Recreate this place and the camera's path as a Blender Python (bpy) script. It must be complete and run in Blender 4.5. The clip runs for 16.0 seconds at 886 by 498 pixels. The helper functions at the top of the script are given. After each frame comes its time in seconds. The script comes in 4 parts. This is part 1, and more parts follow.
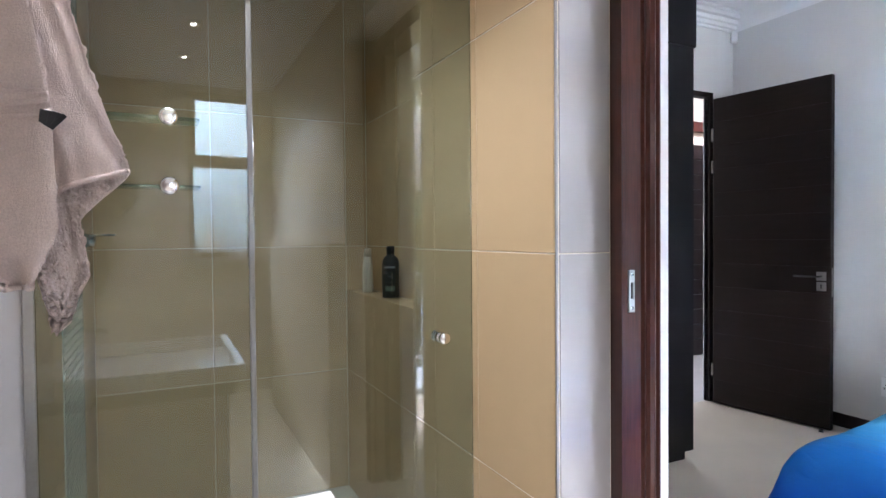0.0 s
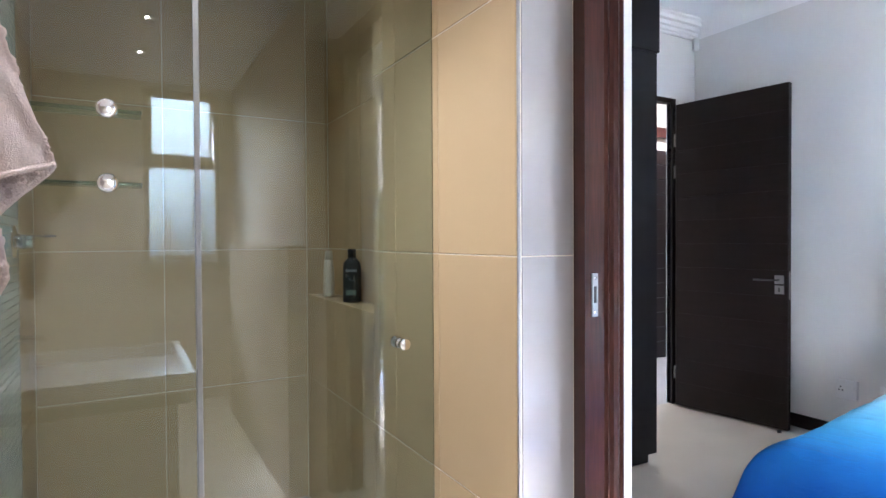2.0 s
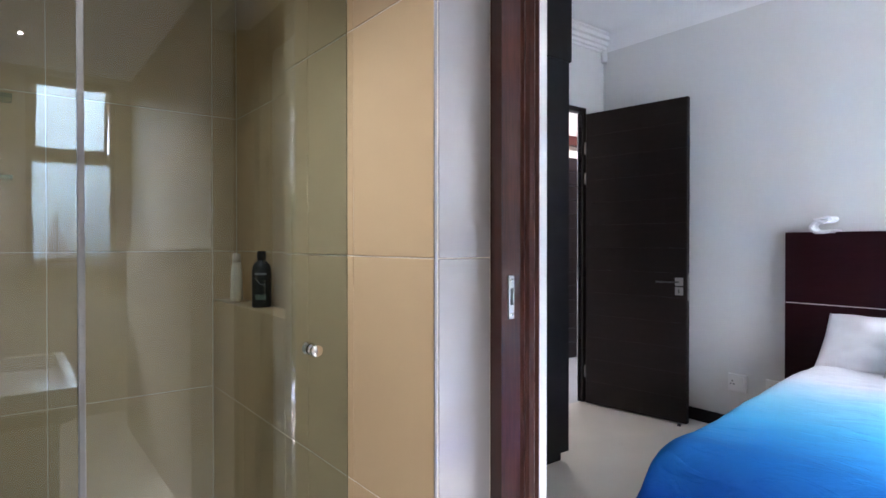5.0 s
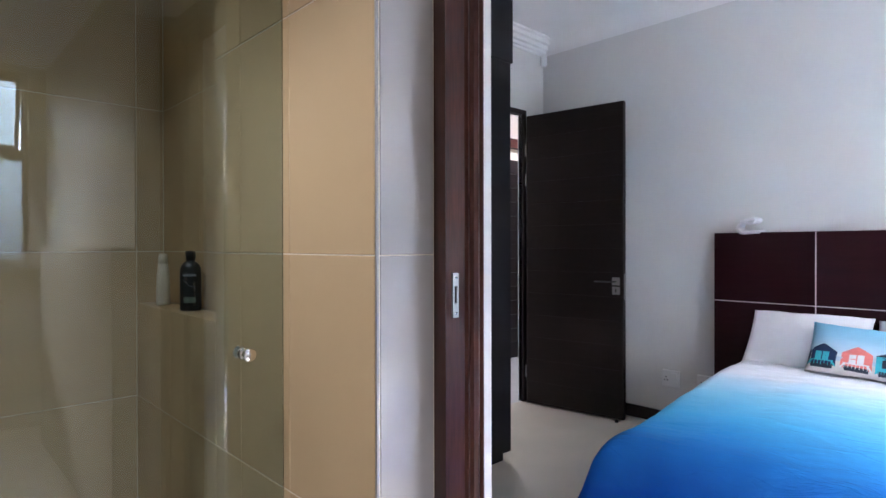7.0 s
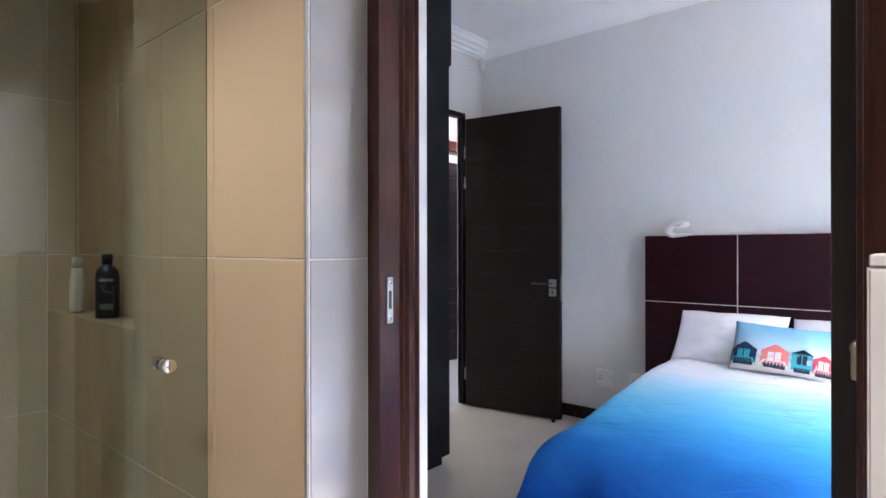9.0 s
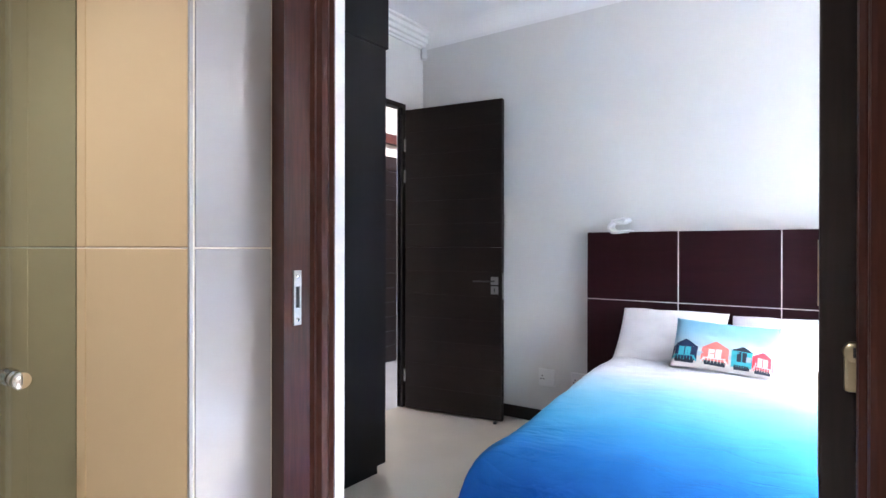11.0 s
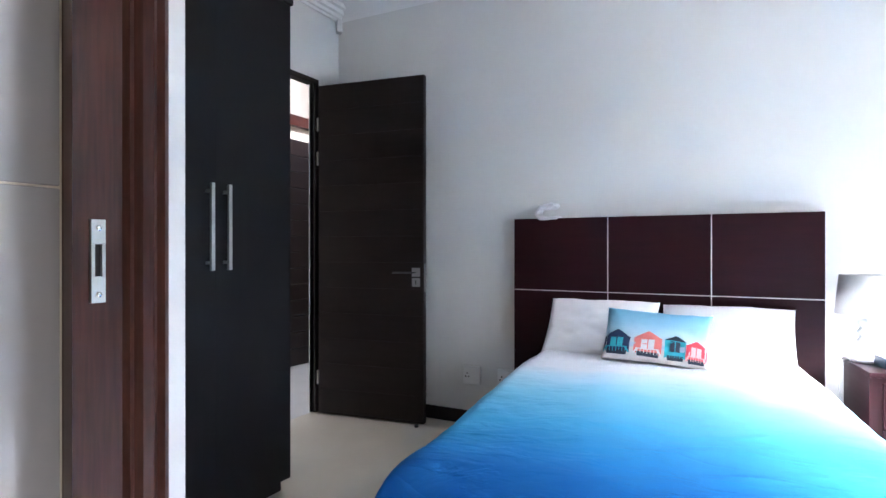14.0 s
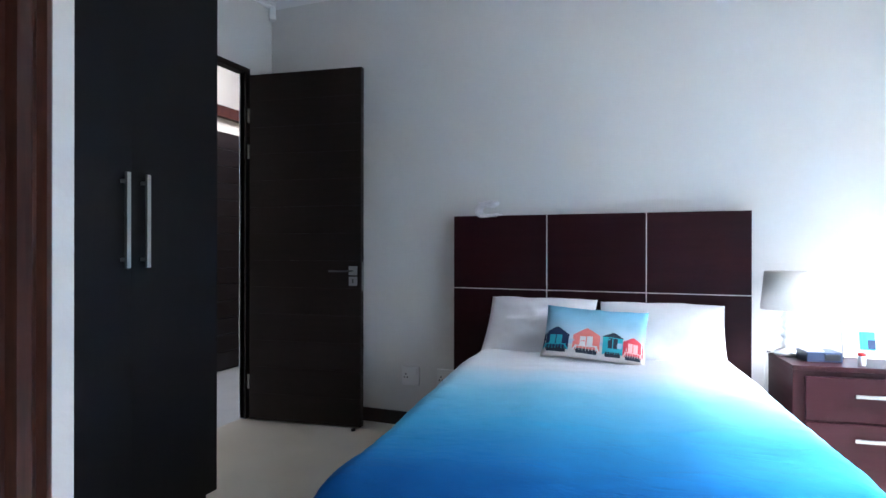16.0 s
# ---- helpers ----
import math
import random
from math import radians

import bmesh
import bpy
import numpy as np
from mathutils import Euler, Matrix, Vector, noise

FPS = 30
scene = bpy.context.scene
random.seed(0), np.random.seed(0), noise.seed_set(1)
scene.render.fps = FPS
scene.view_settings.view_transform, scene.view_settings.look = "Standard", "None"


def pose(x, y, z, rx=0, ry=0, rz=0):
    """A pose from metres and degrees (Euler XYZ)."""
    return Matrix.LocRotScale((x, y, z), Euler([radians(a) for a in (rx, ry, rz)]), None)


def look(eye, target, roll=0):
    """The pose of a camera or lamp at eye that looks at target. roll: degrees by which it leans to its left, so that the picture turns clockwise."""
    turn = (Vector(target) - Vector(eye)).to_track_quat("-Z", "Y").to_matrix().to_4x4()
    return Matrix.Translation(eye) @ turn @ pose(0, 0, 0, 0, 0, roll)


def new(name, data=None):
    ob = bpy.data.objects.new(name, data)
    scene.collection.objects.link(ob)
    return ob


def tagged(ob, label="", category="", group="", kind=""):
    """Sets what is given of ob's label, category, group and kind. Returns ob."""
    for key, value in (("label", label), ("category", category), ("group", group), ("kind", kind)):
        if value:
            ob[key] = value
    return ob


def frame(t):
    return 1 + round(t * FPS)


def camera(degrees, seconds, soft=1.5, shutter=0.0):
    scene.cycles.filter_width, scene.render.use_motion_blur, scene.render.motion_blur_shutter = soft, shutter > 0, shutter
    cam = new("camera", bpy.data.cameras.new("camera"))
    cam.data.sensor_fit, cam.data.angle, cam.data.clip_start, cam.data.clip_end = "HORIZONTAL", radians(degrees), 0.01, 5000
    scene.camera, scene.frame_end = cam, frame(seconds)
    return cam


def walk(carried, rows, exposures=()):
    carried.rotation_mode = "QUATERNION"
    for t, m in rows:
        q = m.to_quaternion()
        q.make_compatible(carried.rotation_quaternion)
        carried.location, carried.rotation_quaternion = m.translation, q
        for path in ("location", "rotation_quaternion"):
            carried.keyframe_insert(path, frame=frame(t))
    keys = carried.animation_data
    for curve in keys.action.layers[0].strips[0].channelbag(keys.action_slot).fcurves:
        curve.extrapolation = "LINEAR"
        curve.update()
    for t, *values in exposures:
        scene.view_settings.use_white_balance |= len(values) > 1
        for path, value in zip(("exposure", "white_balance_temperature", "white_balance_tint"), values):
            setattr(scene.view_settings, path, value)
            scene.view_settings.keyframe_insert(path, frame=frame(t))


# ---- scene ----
cam = camera(75.7, 16.0)
PATH = [
    (0, (0.192, -0.11, 1.231), (1.071, 1.685, 1.189), -0.5),
    (0.5, (0.206, -0.094, 1.229), (1.102, 1.694, 1.189), -0.4),
    (1, (0.209, -0.087, 1.228), (1.126, 1.69, 1.19), -0.3),
    (1.5, (0.223, -0.079, 1.229), (1.167, 1.684, 1.193), -0.3),
    (2, (0.234, -0.074, 1.227), (1.212, 1.671, 1.197), -0.3),
    (2.5, (0.241, -0.068, 1.226), (1.257, 1.654, 1.199), -0.2),
    (3, (0.247, -0.067, 1.225), (1.301, 1.632, 1.2), -0.2),
    (3.5, (0.253, -0.058, 1.223), (1.348, 1.615, 1.201), -0.2),
    (4, (0.251, -0.053, 1.223), (1.386, 1.593, 1.202), -0.1),
    (6.5, (0.283, -0.015, 1.212), (1.621, 1.472, 1.202), -0.1),
    (7, (0.288, -0.004, 1.208), (1.662, 1.449, 1.2), -0.1),
    (7.5, (0.296, 0.001, 1.208), (1.705, 1.42, 1.202), -0.1),
    (8, (0.303, 0.001, 1.211), (1.746, 1.385, 1.207), -0.0),
    (8.5, (0.314, 0.005, 1.209), (1.795, 1.35, 1.208), -0.1),
    (9, (0.32, 0.009, 1.211), (1.837, 1.312, 1.21), -0.1),
    (11.5, (0.542, 0.115, 1.177), (2.202, 1.231, 1.175), -0.0),
    (12, (0.597, 0.143, 1.162), (2.281, 1.221, 1.162), -0.1),
    (12.5, (0.645, 0.161, 1.153), (2.353, 1.201, 1.152), -0.0),
    (13, (0.691, 0.188, 1.138), (2.42, 1.194, 1.136), -0.0),
    (13.5, (0.725, 0.205, 1.127), (2.474, 1.175, 1.125), 0.0),
    (14, (0.764, 0.217, 1.116), (2.535, 1.147, 1.114), 0.0),
    (14.5, (0.802, 0.228, 1.106), (2.596, 1.111, 1.106), -0.0),
    (15, (0.814, 0.245, 1.098), (2.636, 1.069, 1.1), 0.1),
    (15.5, (0.824, 0.257, 1.094), (2.67, 1.028, 1.096), 0.1),
    (16, (0.833, 0.252, 1.101), (2.693, 0.986, 1.1), 0.1),
]
EXPOSURES = [(0.0, 4.46, 5690, 16), (2.5, 4.65, 5640, 16), (4.0, 4.55, 5640, 16), (6.5, 4.02, 5700, 19), (7.0, 4.01, 5700, 18), (7.6, 3.84, 5650, 18), (9.0, 4.17, 5700, 19), (11.5, 4.54, 5850, 16), (12.5, 4.27, 5800, 15), (13.5, 4.17, 5800, 15), (14.5, 3.8, 5550, 12), (16.0, 3.44, 5500, 11)]
walk(cam, [(t, look(eye, target, roll)) for t, eye, target, roll in PATH], EXPOSURES)

# ---- light ----
world = bpy.data.worlds.new("sky")
scene.world = world
world.use_nodes = True
wn = world.node_tree.nodes
sky = wn.new("ShaderNodeTexSky")
sky.sky_type = "NISHITA"
sky.sun_disc = False
sky.sun_elevation = radians(36.3)
sky.sun_rotation = radians(191.3)
wn["Background"].inputs[1].default_value = 0.15
world.node_tree.links.new(sky.outputs[0], wn["Background"].inputs[0])


def lamp(name, kind, m, energy, colour, **more):
    data = bpy.data.lights.new(name, kind)
    data.energy, data.color = energy, colour
    for key, value in more.items():
        if key == "size":
            data.size = value
        elif key == "size_y":
            data.shape, data.size_y = "RECTANGLE", value
        elif key == "angle":
            data.angle = value
        elif key == "radius":
            data.shadow_soft_size = value
        elif key == "spot":
            data.spot_size, data.spot_blend = value, 0.6
    ob = new(name, data)
    ob.matrix_world = m
    return ob


lamp("sun", "SUN", look((-2.0, -10.0, 7.5), (0, 0, 0)), 1.1, (1.0, 0.95, 0.9), angle=radians(12))
# Unseen area lamp under the hall ceiling, added to brighten hall and doorway carpet.
lamp("hall_fill", "AREA", look((4.2, 3.4, 2.9), (4.2, 3.4, 0)), 2.2, (1.0, 0.97, 0.92), size=1.4, size_y=0.7)
# Third and fourth spots are unseen fill, added to light vanity, column and shower.
SPOTS = [(0.36, -0.69, 5.0), (0.335, -1.325, 5.0), (0.6, 0.85, 0.1), (0.12, 1.06, 3.0), (0.45, 1.95, 1.0)]
for sx, sy, power in SPOTS:
    lamp("downlight_or_fill", "SPOT", look((sx, sy, 2.4), (sx, sy, 0)), power, (1.0, 0.97, 0.93), radius=0.03, spot=radians(120))

# ---- materials ----
MATS = {}


def mat(name, colour, rough=0.5, metal=0.0, vary=0.12, scale=6.0, bump=0.0, bump_scale=80.0, fine=40.0, coat=0.0, spec=0.5, stretch=(1, 1, 1), per_piece=0.0, colour2=None):
    m = bpy.data.materials.new(name)
    m.use_nodes = True
    nt = m.node_tree
    n, lk = nt.nodes, nt.links
    b = n["Principled BSDF"]
    b.inputs["Roughness"].default_value = rough
    b.inputs["Metallic"].default_value = metal
    b.inputs["Specular IOR Level"].default_value = spec
    b.inputs["Coat Weight"].default_value = coat
    b.inputs["Coat Roughness"].default_value = 0.08
    tc = n.new("ShaderNodeTexCoord")
    mp = n.new("ShaderNodeMapping")
    mp.inputs["Scale"].default_value = stretch
    lk.new(tc.outputs["Object"], mp.inputs[0])
    big, small = n.new("ShaderNodeTexNoise"), n.new("ShaderNodeTexNoise")
    big.inputs["Scale"].default_value, small.inputs["Scale"].default_value = scale, fine
    big.inputs["Detail"].default_value, small.inputs["Detail"].default_value = 4, 6
    for t in (big, small):
        lk.new(mp.outputs[0], t.inputs[0])
    add = n.new("ShaderNodeMath")
    add.operation = "ADD"
    half = n.new("ShaderNodeMath")
    half.operation = "MULTIPLY"
    half.inputs[1].default_value = 0.5
    lk.new(big.outputs[0], add.inputs[0])
    lk.new(small.outputs[0], add.inputs[1])
    lk.new(add.outputs[0], half.inputs[0])
    src = half.outputs[0]
    if per_piece:
        oi = n.new("ShaderNodeObjectInfo")
        mix = n.new("ShaderNodeMath")
        mix.operation = "MULTIPLY_ADD"
        mix.inputs[1].default_value = per_piece
        lk.new(oi.outputs["Random"], mix.inputs[0])
        lk.new(src, mix.inputs[2])
        src = mix.outputs[0]
    ramp = n.new("ShaderNodeValToRGB")
    lo = colour2 if colour2 else tuple(c * (1 - vary) for c in colour)
    hi = tuple(min(1, c * (1 + vary)) for c in colour)
    ramp.color_ramp.interpolation = "EASE"
    ramp.color_ramp.elements[0].position, ramp.color_ramp.elements[1].position = 0.15, 0.9
    ramp.color_ramp.elements[0].color, ramp.color_ramp.elements[1].color = (*lo, 1), (*hi, 1)
    lk.new(src, ramp.inputs[0])
    lk.new(ramp.outputs[0], b.inputs["Base Color"])
    rr = n.new("ShaderNodeMapRange")
    rr.inputs[3].default_value, rr.inputs[4].default_value = max(0.02, rough * 0.85), min(1, rough * 1.15)
    lk.new(big.outputs[0], rr.inputs[0])
    lk.new(rr.outputs[0], b.inputs["Roughness"])
    if bump:
        bn = n.new("ShaderNodeTexNoise")
        bn.inputs["Scale"].default_value = bump_scale
        bn.inputs["Detail"].default_value = 5
        lk.new(mp.outputs[0], bn.inputs[0])
        bp = n.new("ShaderNodeBump")
        bp.inputs["Strength"].default_value = bump
        bp.inputs["Distance"].default_value = 0.004
        lk.new(bn.outputs[0], bp.inputs["Height"])
        lk.new(bp.outputs[0], b.inputs["Normal"])
    MATS[name] = m
    return m


def glass_mat(name, tint, rough=0.0, ior=1.5):
    m = bpy.data.materials.new(name)
    m.use_nodes = True
    b = m.node_tree.nodes["Principled BSDF"]
    b.inputs["Base Color"].default_value = (*tint, 1)
    b.inputs["Transmission Weight"].default_value = 1.0
    b.inputs["Roughness"].default_value = rough
    b.inputs["IOR"].default_value = ior
    return m


TILE = mat("sand_tile", (0.49, 0.355, 0.2), rough=0.4, vary=0.015, scale=1.2, fine=60, spec=0.12, per_piece=0.4)
TILE_PALE = mat("pale_gloss_tile", (0.45, 0.435, 0.435), rough=0.03, vary=0.03, scale=2.5, fine=30, spec=0.4)
TILE_ROOM = mat("pale_sand_tile", (0.55, 0.5, 0.43), spec=0.25, rough=0.45, vary=0.05, scale=2.5, fine=25, per_piece=0.1)
GROUT = mat("grout", (0.78, 0.72, 0.6), rough=0.8, vary=0.1, fine=90)
PLASTER = mat("wall_paint", (0.72, 0.715, 0.7), rough=0.7, vary=0.02, scale=1.2, bump=0.08, bump_scale=140)
CEIL = mat("ceiling_paint", (0.86, 0.86, 0.86), rough=0.8, vary=0.015, scale=1.0)
HALLPAINT = mat("cream_paint", (0.6, 0.53, 0.45), rough=0.7, vary=0.03, scale=1.2)
WHITE = mat("white_paint", (0.8, 0.8, 0.79), rough=0.45, vary=0.02)
REDWOOD = mat("varnished_mahogany", (0.06, 0.018, 0.011), rough=0.3, vary=0.35, scale=3, fine=22, stretch=(9, 9, 0.6), spec=0.2, colour2=(0.02, 0.006, 0.005))
DARKWOOD = mat("espresso_wood", (0.016, 0.009, 0.008), spec=0.28, rough=0.45, vary=0.35, scale=5, fine=28, stretch=(8, 8, 0.5), colour2=(0.009, 0.006, 0.005))
DARKWOOD_H = mat("espresso_wood_flat_grain", (0.015, 0.009, 0.008), spec=0.25, rough=0.45, vary=0.35, scale=5, fine=28, stretch=(1, 0.5, 9), colour2=(0.009, 0.006, 0.005))
WENGE = mat("black_melamine", (0.0065, 0.006, 0.007), spec=0.16, rough=0.48, vary=0.2, scale=4, fine=35, stretch=(8, 8, 0.5))
CHERRY = mat("dark_cherry_veneer", (0.021, 0.0045, 0.0065), spec=0.15, rough=0.38, vary=0.2, scale=4, fine=22, stretch=(1, 0.5, 7), colour2=(0.016, 0.0038, 0.0058))
STEEL = mat("brushed_steel", (0.38, 0.375, 0.36), rough=0.42, metal=1.0, vary=0.08, fine=120)
DULL_STEEL = mat("dull_dark_steel", (0.1, 0.1, 0.1), rough=0.4, metal=1.0, vary=0.1)
CHROME = mat("chrome", (0.85, 0.85, 0.85), rough=0.05, metal=1.0, vary=0.02)
BRASS = mat("satin_brass", (0.4, 0.34, 0.22), rough=0.3, metal=1.0, vary=0.1)
BLACK = mat("black_plastic", (0.012, 0.012, 0.013), rough=0.3, vary=0.1)
CARPET = mat("oatmeal_carpet", (0.6, 0.54, 0.45), rough=0.95, vary=0.12, scale=3, fine=260, bump=0.9, bump_scale=420)
FLOORTILE = mat("hall_floor_tile", (0.62, 0.6, 0.57), rough=0.2, vary=0.06)
BATHFLOOR = mat("bath_floor_tile", (0.6, 0.56, 0.49), rough=0.25, vary=0.06)
LINEN = mat("white_cotton", (0.8, 0.79, 0.81), rough=0.85, vary=0.03, scale=8, bump=0.25, bump_scale=260)
TOWEL = mat("dusty_pink_terry", (0.57, 0.46, 0.41), rough=1.0, vary=0.24, scale=14, fine=330, bump=1.0, bump_scale=560)
CERAMIC = mat("white_ceramic", (0.85, 0.83, 0.8), rough=0.08, vary=0.01, coat=0.5)
PLASTICW = mat("white_plastic", (0.8, 0.8, 0.8), rough=0.35, vary=0.02)
SILVERLINE = mat("pale_inlay", (0.7, 0.68, 0.65), rough=0.35, vary=0.05)
RED = mat("red_plastic", (0.6, 0.03, 0.03), rough=0.35, vary=0.05)
SHADE = mat("lamp_shade_linen", (0.55, 0.52, 0.48), rough=0.9, vary=0.06, fine=160, bump=0.3, bump_scale=300)
BALCONY = mat("balcony_paving", (0.74, 0.72, 0.7), rough=0.6, vary=0.1)
FOLIAGE = mat("foliage", (0.07, 0.11, 0.035), rough=0.6, vary=0.5, scale=8)
GLASS = glass_mat("clear_glass", (0.95, 0.97, 0.95))
FROSTED = glass_mat("obscure_glass", (0.27, 0.33, 0.34), 0.55)
SHOWER_GLASS = glass_mat("grey_green_glass", (0.47, 0.57, 0.56), ior=1.6)
SHELF_GLASS = glass_mat("green_edge_glass", (0.55, 0.8, 0.72))


# ---- helpers ----
def part(name, bm, material, parent=None, label=""):
    me = bpy.data.meshes.new(name)
    bm.to_mesh(me)
    bm.free()
    for m in material if isinstance(material, (list, tuple)) else (material,):
        me.materials.append(m)
    ob = new(name, me)
    if parent:
        ob.parent = parent
    if label:
        ob["label"] = label
    return ob


def thing(name, label, category, at=(0, 0, 0), rz=0, group=""):
    e = new(name)
    e.matrix_basis = pose(*at, 0, 0, rz)
    e.empty_display_size = 0.05
    return tagged(e, label, category, group)


def setting(ob, label="", category=""):
    return tagged(ob, label, category, kind="structure")


def box(x0, y0, z0, x1, y1, z1, bevel=0.0, seg=2, bm=None):
    own = bmesh.new()
    bmesh.ops.create_cube(own, size=1.0, matrix=Matrix.Translation(((x0 + x1) / 2, (y0 + y1) / 2, (z0 + z1) / 2)) @ Matrix.Diagonal((abs(x1 - x0), abs(y1 - y0), abs(z1 - z0), 1)))
    if bevel:
        bmesh.ops.bevel(own, geom=own.edges[:], offset=bevel, segments=seg, profile=0.6, affect="EDGES")
    if bm is None:
        return own
    me = bpy.data.meshes.new("tmp")
    own.to_mesh(me)
    own.free()
    bm.from_mesh(me)
    bpy.data.meshes.remove(me)
    return bm


def boxes(rows, bevel=0.0):
    bm = bmesh.new()
    for r in rows:
        box(*r, bevel=bevel, bm=bm)
    return bm


def lathe(profile, seg=32, m=None):
    bm = bmesh.new()
    rings = []
    for r, z in profile:
        if r <= 1e-6:
            rings.append([bm.verts.new((0, 0, z))])
        else:
            rings.append([bm.verts.new((r * math.cos(2 * math.pi * i / seg), r * math.sin(2 * math.pi * i / seg), z)) for i in range(seg)])
    for a, b in zip(rings, rings[1:]):
        for i in range(seg):
            j = (i + 1) % seg
            if len(a) == 1 and len(b) == 1:
                continue
            if len(a) == 1:
                bm.faces.new((a[0], b[i], b[j]))
            elif len(b) == 1:
                bm.faces.new((a[i], a[j], b[0]))
            else:
                bm.faces.new((a[i], a[j], b[j], b[i]))
    for f in bm.faces:
        f.smooth = True
    bmesh.ops.recalc_face_normals(bm, faces=bm.faces[:])
    if m:
        bm.transform(m)
    return bm


def grid(nu, nv, fn, smooth=True):
    bm = bmesh.new()
    vs = [[bm.verts.new(fn(i / nu, j / nv)) for j in range(nv + 1)] for i in range(nu + 1)]
    for i in range(nu):
        for j in range(nv):
            f = bm.faces.new((vs[i][j], vs[i + 1][j], vs[i + 1][j + 1], vs[i][j + 1]))
            f.smooth = smooth
    return bm


def tube(points, r, seg=8):
    bm = bmesh.new()
    rings = []
    pts = [Vector(p) for p in points]
    for k, p in enumerate(pts):
        d = (pts[min(k + 1, len(pts) - 1)] - pts[max(k - 1, 0)]).normalized()
        side = d.orthogonal().normalized() if k == 0 else (side - d * side.dot(d)).normalized()
        up = d.cross(side)
        rings.append([bm.verts.new(p + r * (math.cos(2 * math.pi * i / seg) * side + math.sin(2 * math.pi * i / seg) * up)) for i in range(seg)])
    for a, b in zip(rings, rings[1:]):
        for i in range(seg):
            j = (i + 1) % seg
            bm.faces.new((a[i], a[j], b[j], b[i])).smooth = True
    bm.faces.new(rings[0][::-1])
    bm.faces.new(rings[-1])
    bmesh.ops.recalc_face_normals(bm, faces=bm.faces[:])
    return bm


def extrude_profile(profile, z0, z1):
    """A closed outline in x and y, drawn up from z0 to z1."""
    bm = bmesh.new()
    lo = [bm.verts.new((x, y, z0)) for x, y in profile]
    hi = [bm.verts.new((x, y, z1)) for x, y in profile]
    n = len(profile)
    for i in range(n):
        bm.faces.new((lo[i], lo[(i + 1) % n], hi[(i + 1) % n], hi[i]))
    bm.faces.new(lo[::-1])
    bm.faces.new(hi)
    bmesh.ops.recalc_face_normals(bm, faces=bm.faces[:])
    return bm


# ---- bathroom: structure ----
SX, SY0, SY1 = 1.0, 1.33, 2.63          # shower's side wall, glass line, back wall
SL = -0.07                              # shower's left wall
BCEIL = 2.42
TT = 0.002                              # tile thickness
GLOW = 0.584                            # height of the first joint
MOD = 0.606

wall_shower_side = setting(part("wall_shower_side", boxes([
    (SX + TT, 0.9522, 0, 1.263, 1.795, 3.0), (SX + TT, 1.795, 0, 1.263, 2.80, 0.962), (1.107 + TT, 1.795, 0.962, 1.263, 2.80, 3.0)]), GROUT), "sand-tiled shower side wall with a recessed corner shelf", "wall")
wall_shower_back = setting(part("wall_shower_back", box(SL - 0.2, SY1 + TT, 0, 1.107 + TT, SY1 + 0.17, BCEIL), GROUT), "sand-coloured tiled shower back wall", "wall")
wall_shower_left = setting(part("wall_shower_left", box(-1.3, SY0 + TT, 0, SL - TT, SY1 + TT, BCEIL), GROUT), "sand-tiled wall beside the shower", "wall")
wall_bath_left = setting(part("wall_bath_left", box(-1.45, -2.15, 0, -1.3, SY0, BCEIL), TILE_ROOM), "sand-coloured tiled bathroom wall", "wall")
BW0, BW1, BWZ0, BWZ1 = 0.37, 0.905, 1.09, 2.385    # bathroom window
wall_bath_back = setting(part("wall_bath_back", boxes([
    (-1.3, -2.2, 0, BW0, -2.05, BCEIL), (BW1, -2.2, 0, 1.3, -2.05, BCEIL), (BW0, -2.2, 0, BW1, -2.05, BWZ0), (BW0, -2.2, BWZ1, BW1, -2.05, BCEIL)]), TILE_ROOM), "sand-coloured bathroom wall with a narrow window", "wall")
wall_bath_right = setting(part("wall_bath_right", boxes([(SX + TT, -2.05, 0, 1.263, 0.0, 3.0), (SX + TT, 0.0, 2.2, 1.263, 0.955, 3.0)]), GROUT), "tiled wall that holds the sliding door", "wall")
ceiling_bath = setting(part("ceiling_bath", box(-1.45, -2.2, BCEIL, 1.263, 2.8, BCEIL + 0.1), CEIL), "white bathroom ceiling with downlights", "ceiling")
floor_bath = setting(part("floor_bath", box(-1.45, -2.2, -0.12, 1.15, 2.8, 0), BATHFLOOR), "sand-coloured tiled bathroom floor", "floor")

tile_meshes = {}


def tile(parent, x0, y0, z0, x1, y1, z1, material):
    """One tile with a small chamfer, sharing its mesh with tiles of the same size."""
    size = tuple(round(v, 3) for v in (x1 - x0, y1 - y0, z1 - z0))
    key = (*size, material.name)
    if key not in tile_meshes:
        bm = box(-size[0] / 2, -size[1] / 2, -size[2] / 2, size[0] / 2, size[1] / 2, size[2] / 2, bevel=0.0012, seg=1)
        me = bpy.data.meshes.new("tile")
        bm.to_mesh(me)
        bm.free()
        me.materials.append(material)
        tile_meshes[key] = me
    ob = new("tile", tile_meshes[key])
    ob.location = ((x0 + x1) / 2, (y0 + y1) / 2, (z0 + z1) / 2)
    ob.parent = parent
    return ob


ZCUTS = [0.0, GLOW, GLOW + MOD, GLOW + 2 * MOD, BCEIL]
G = 0.0015


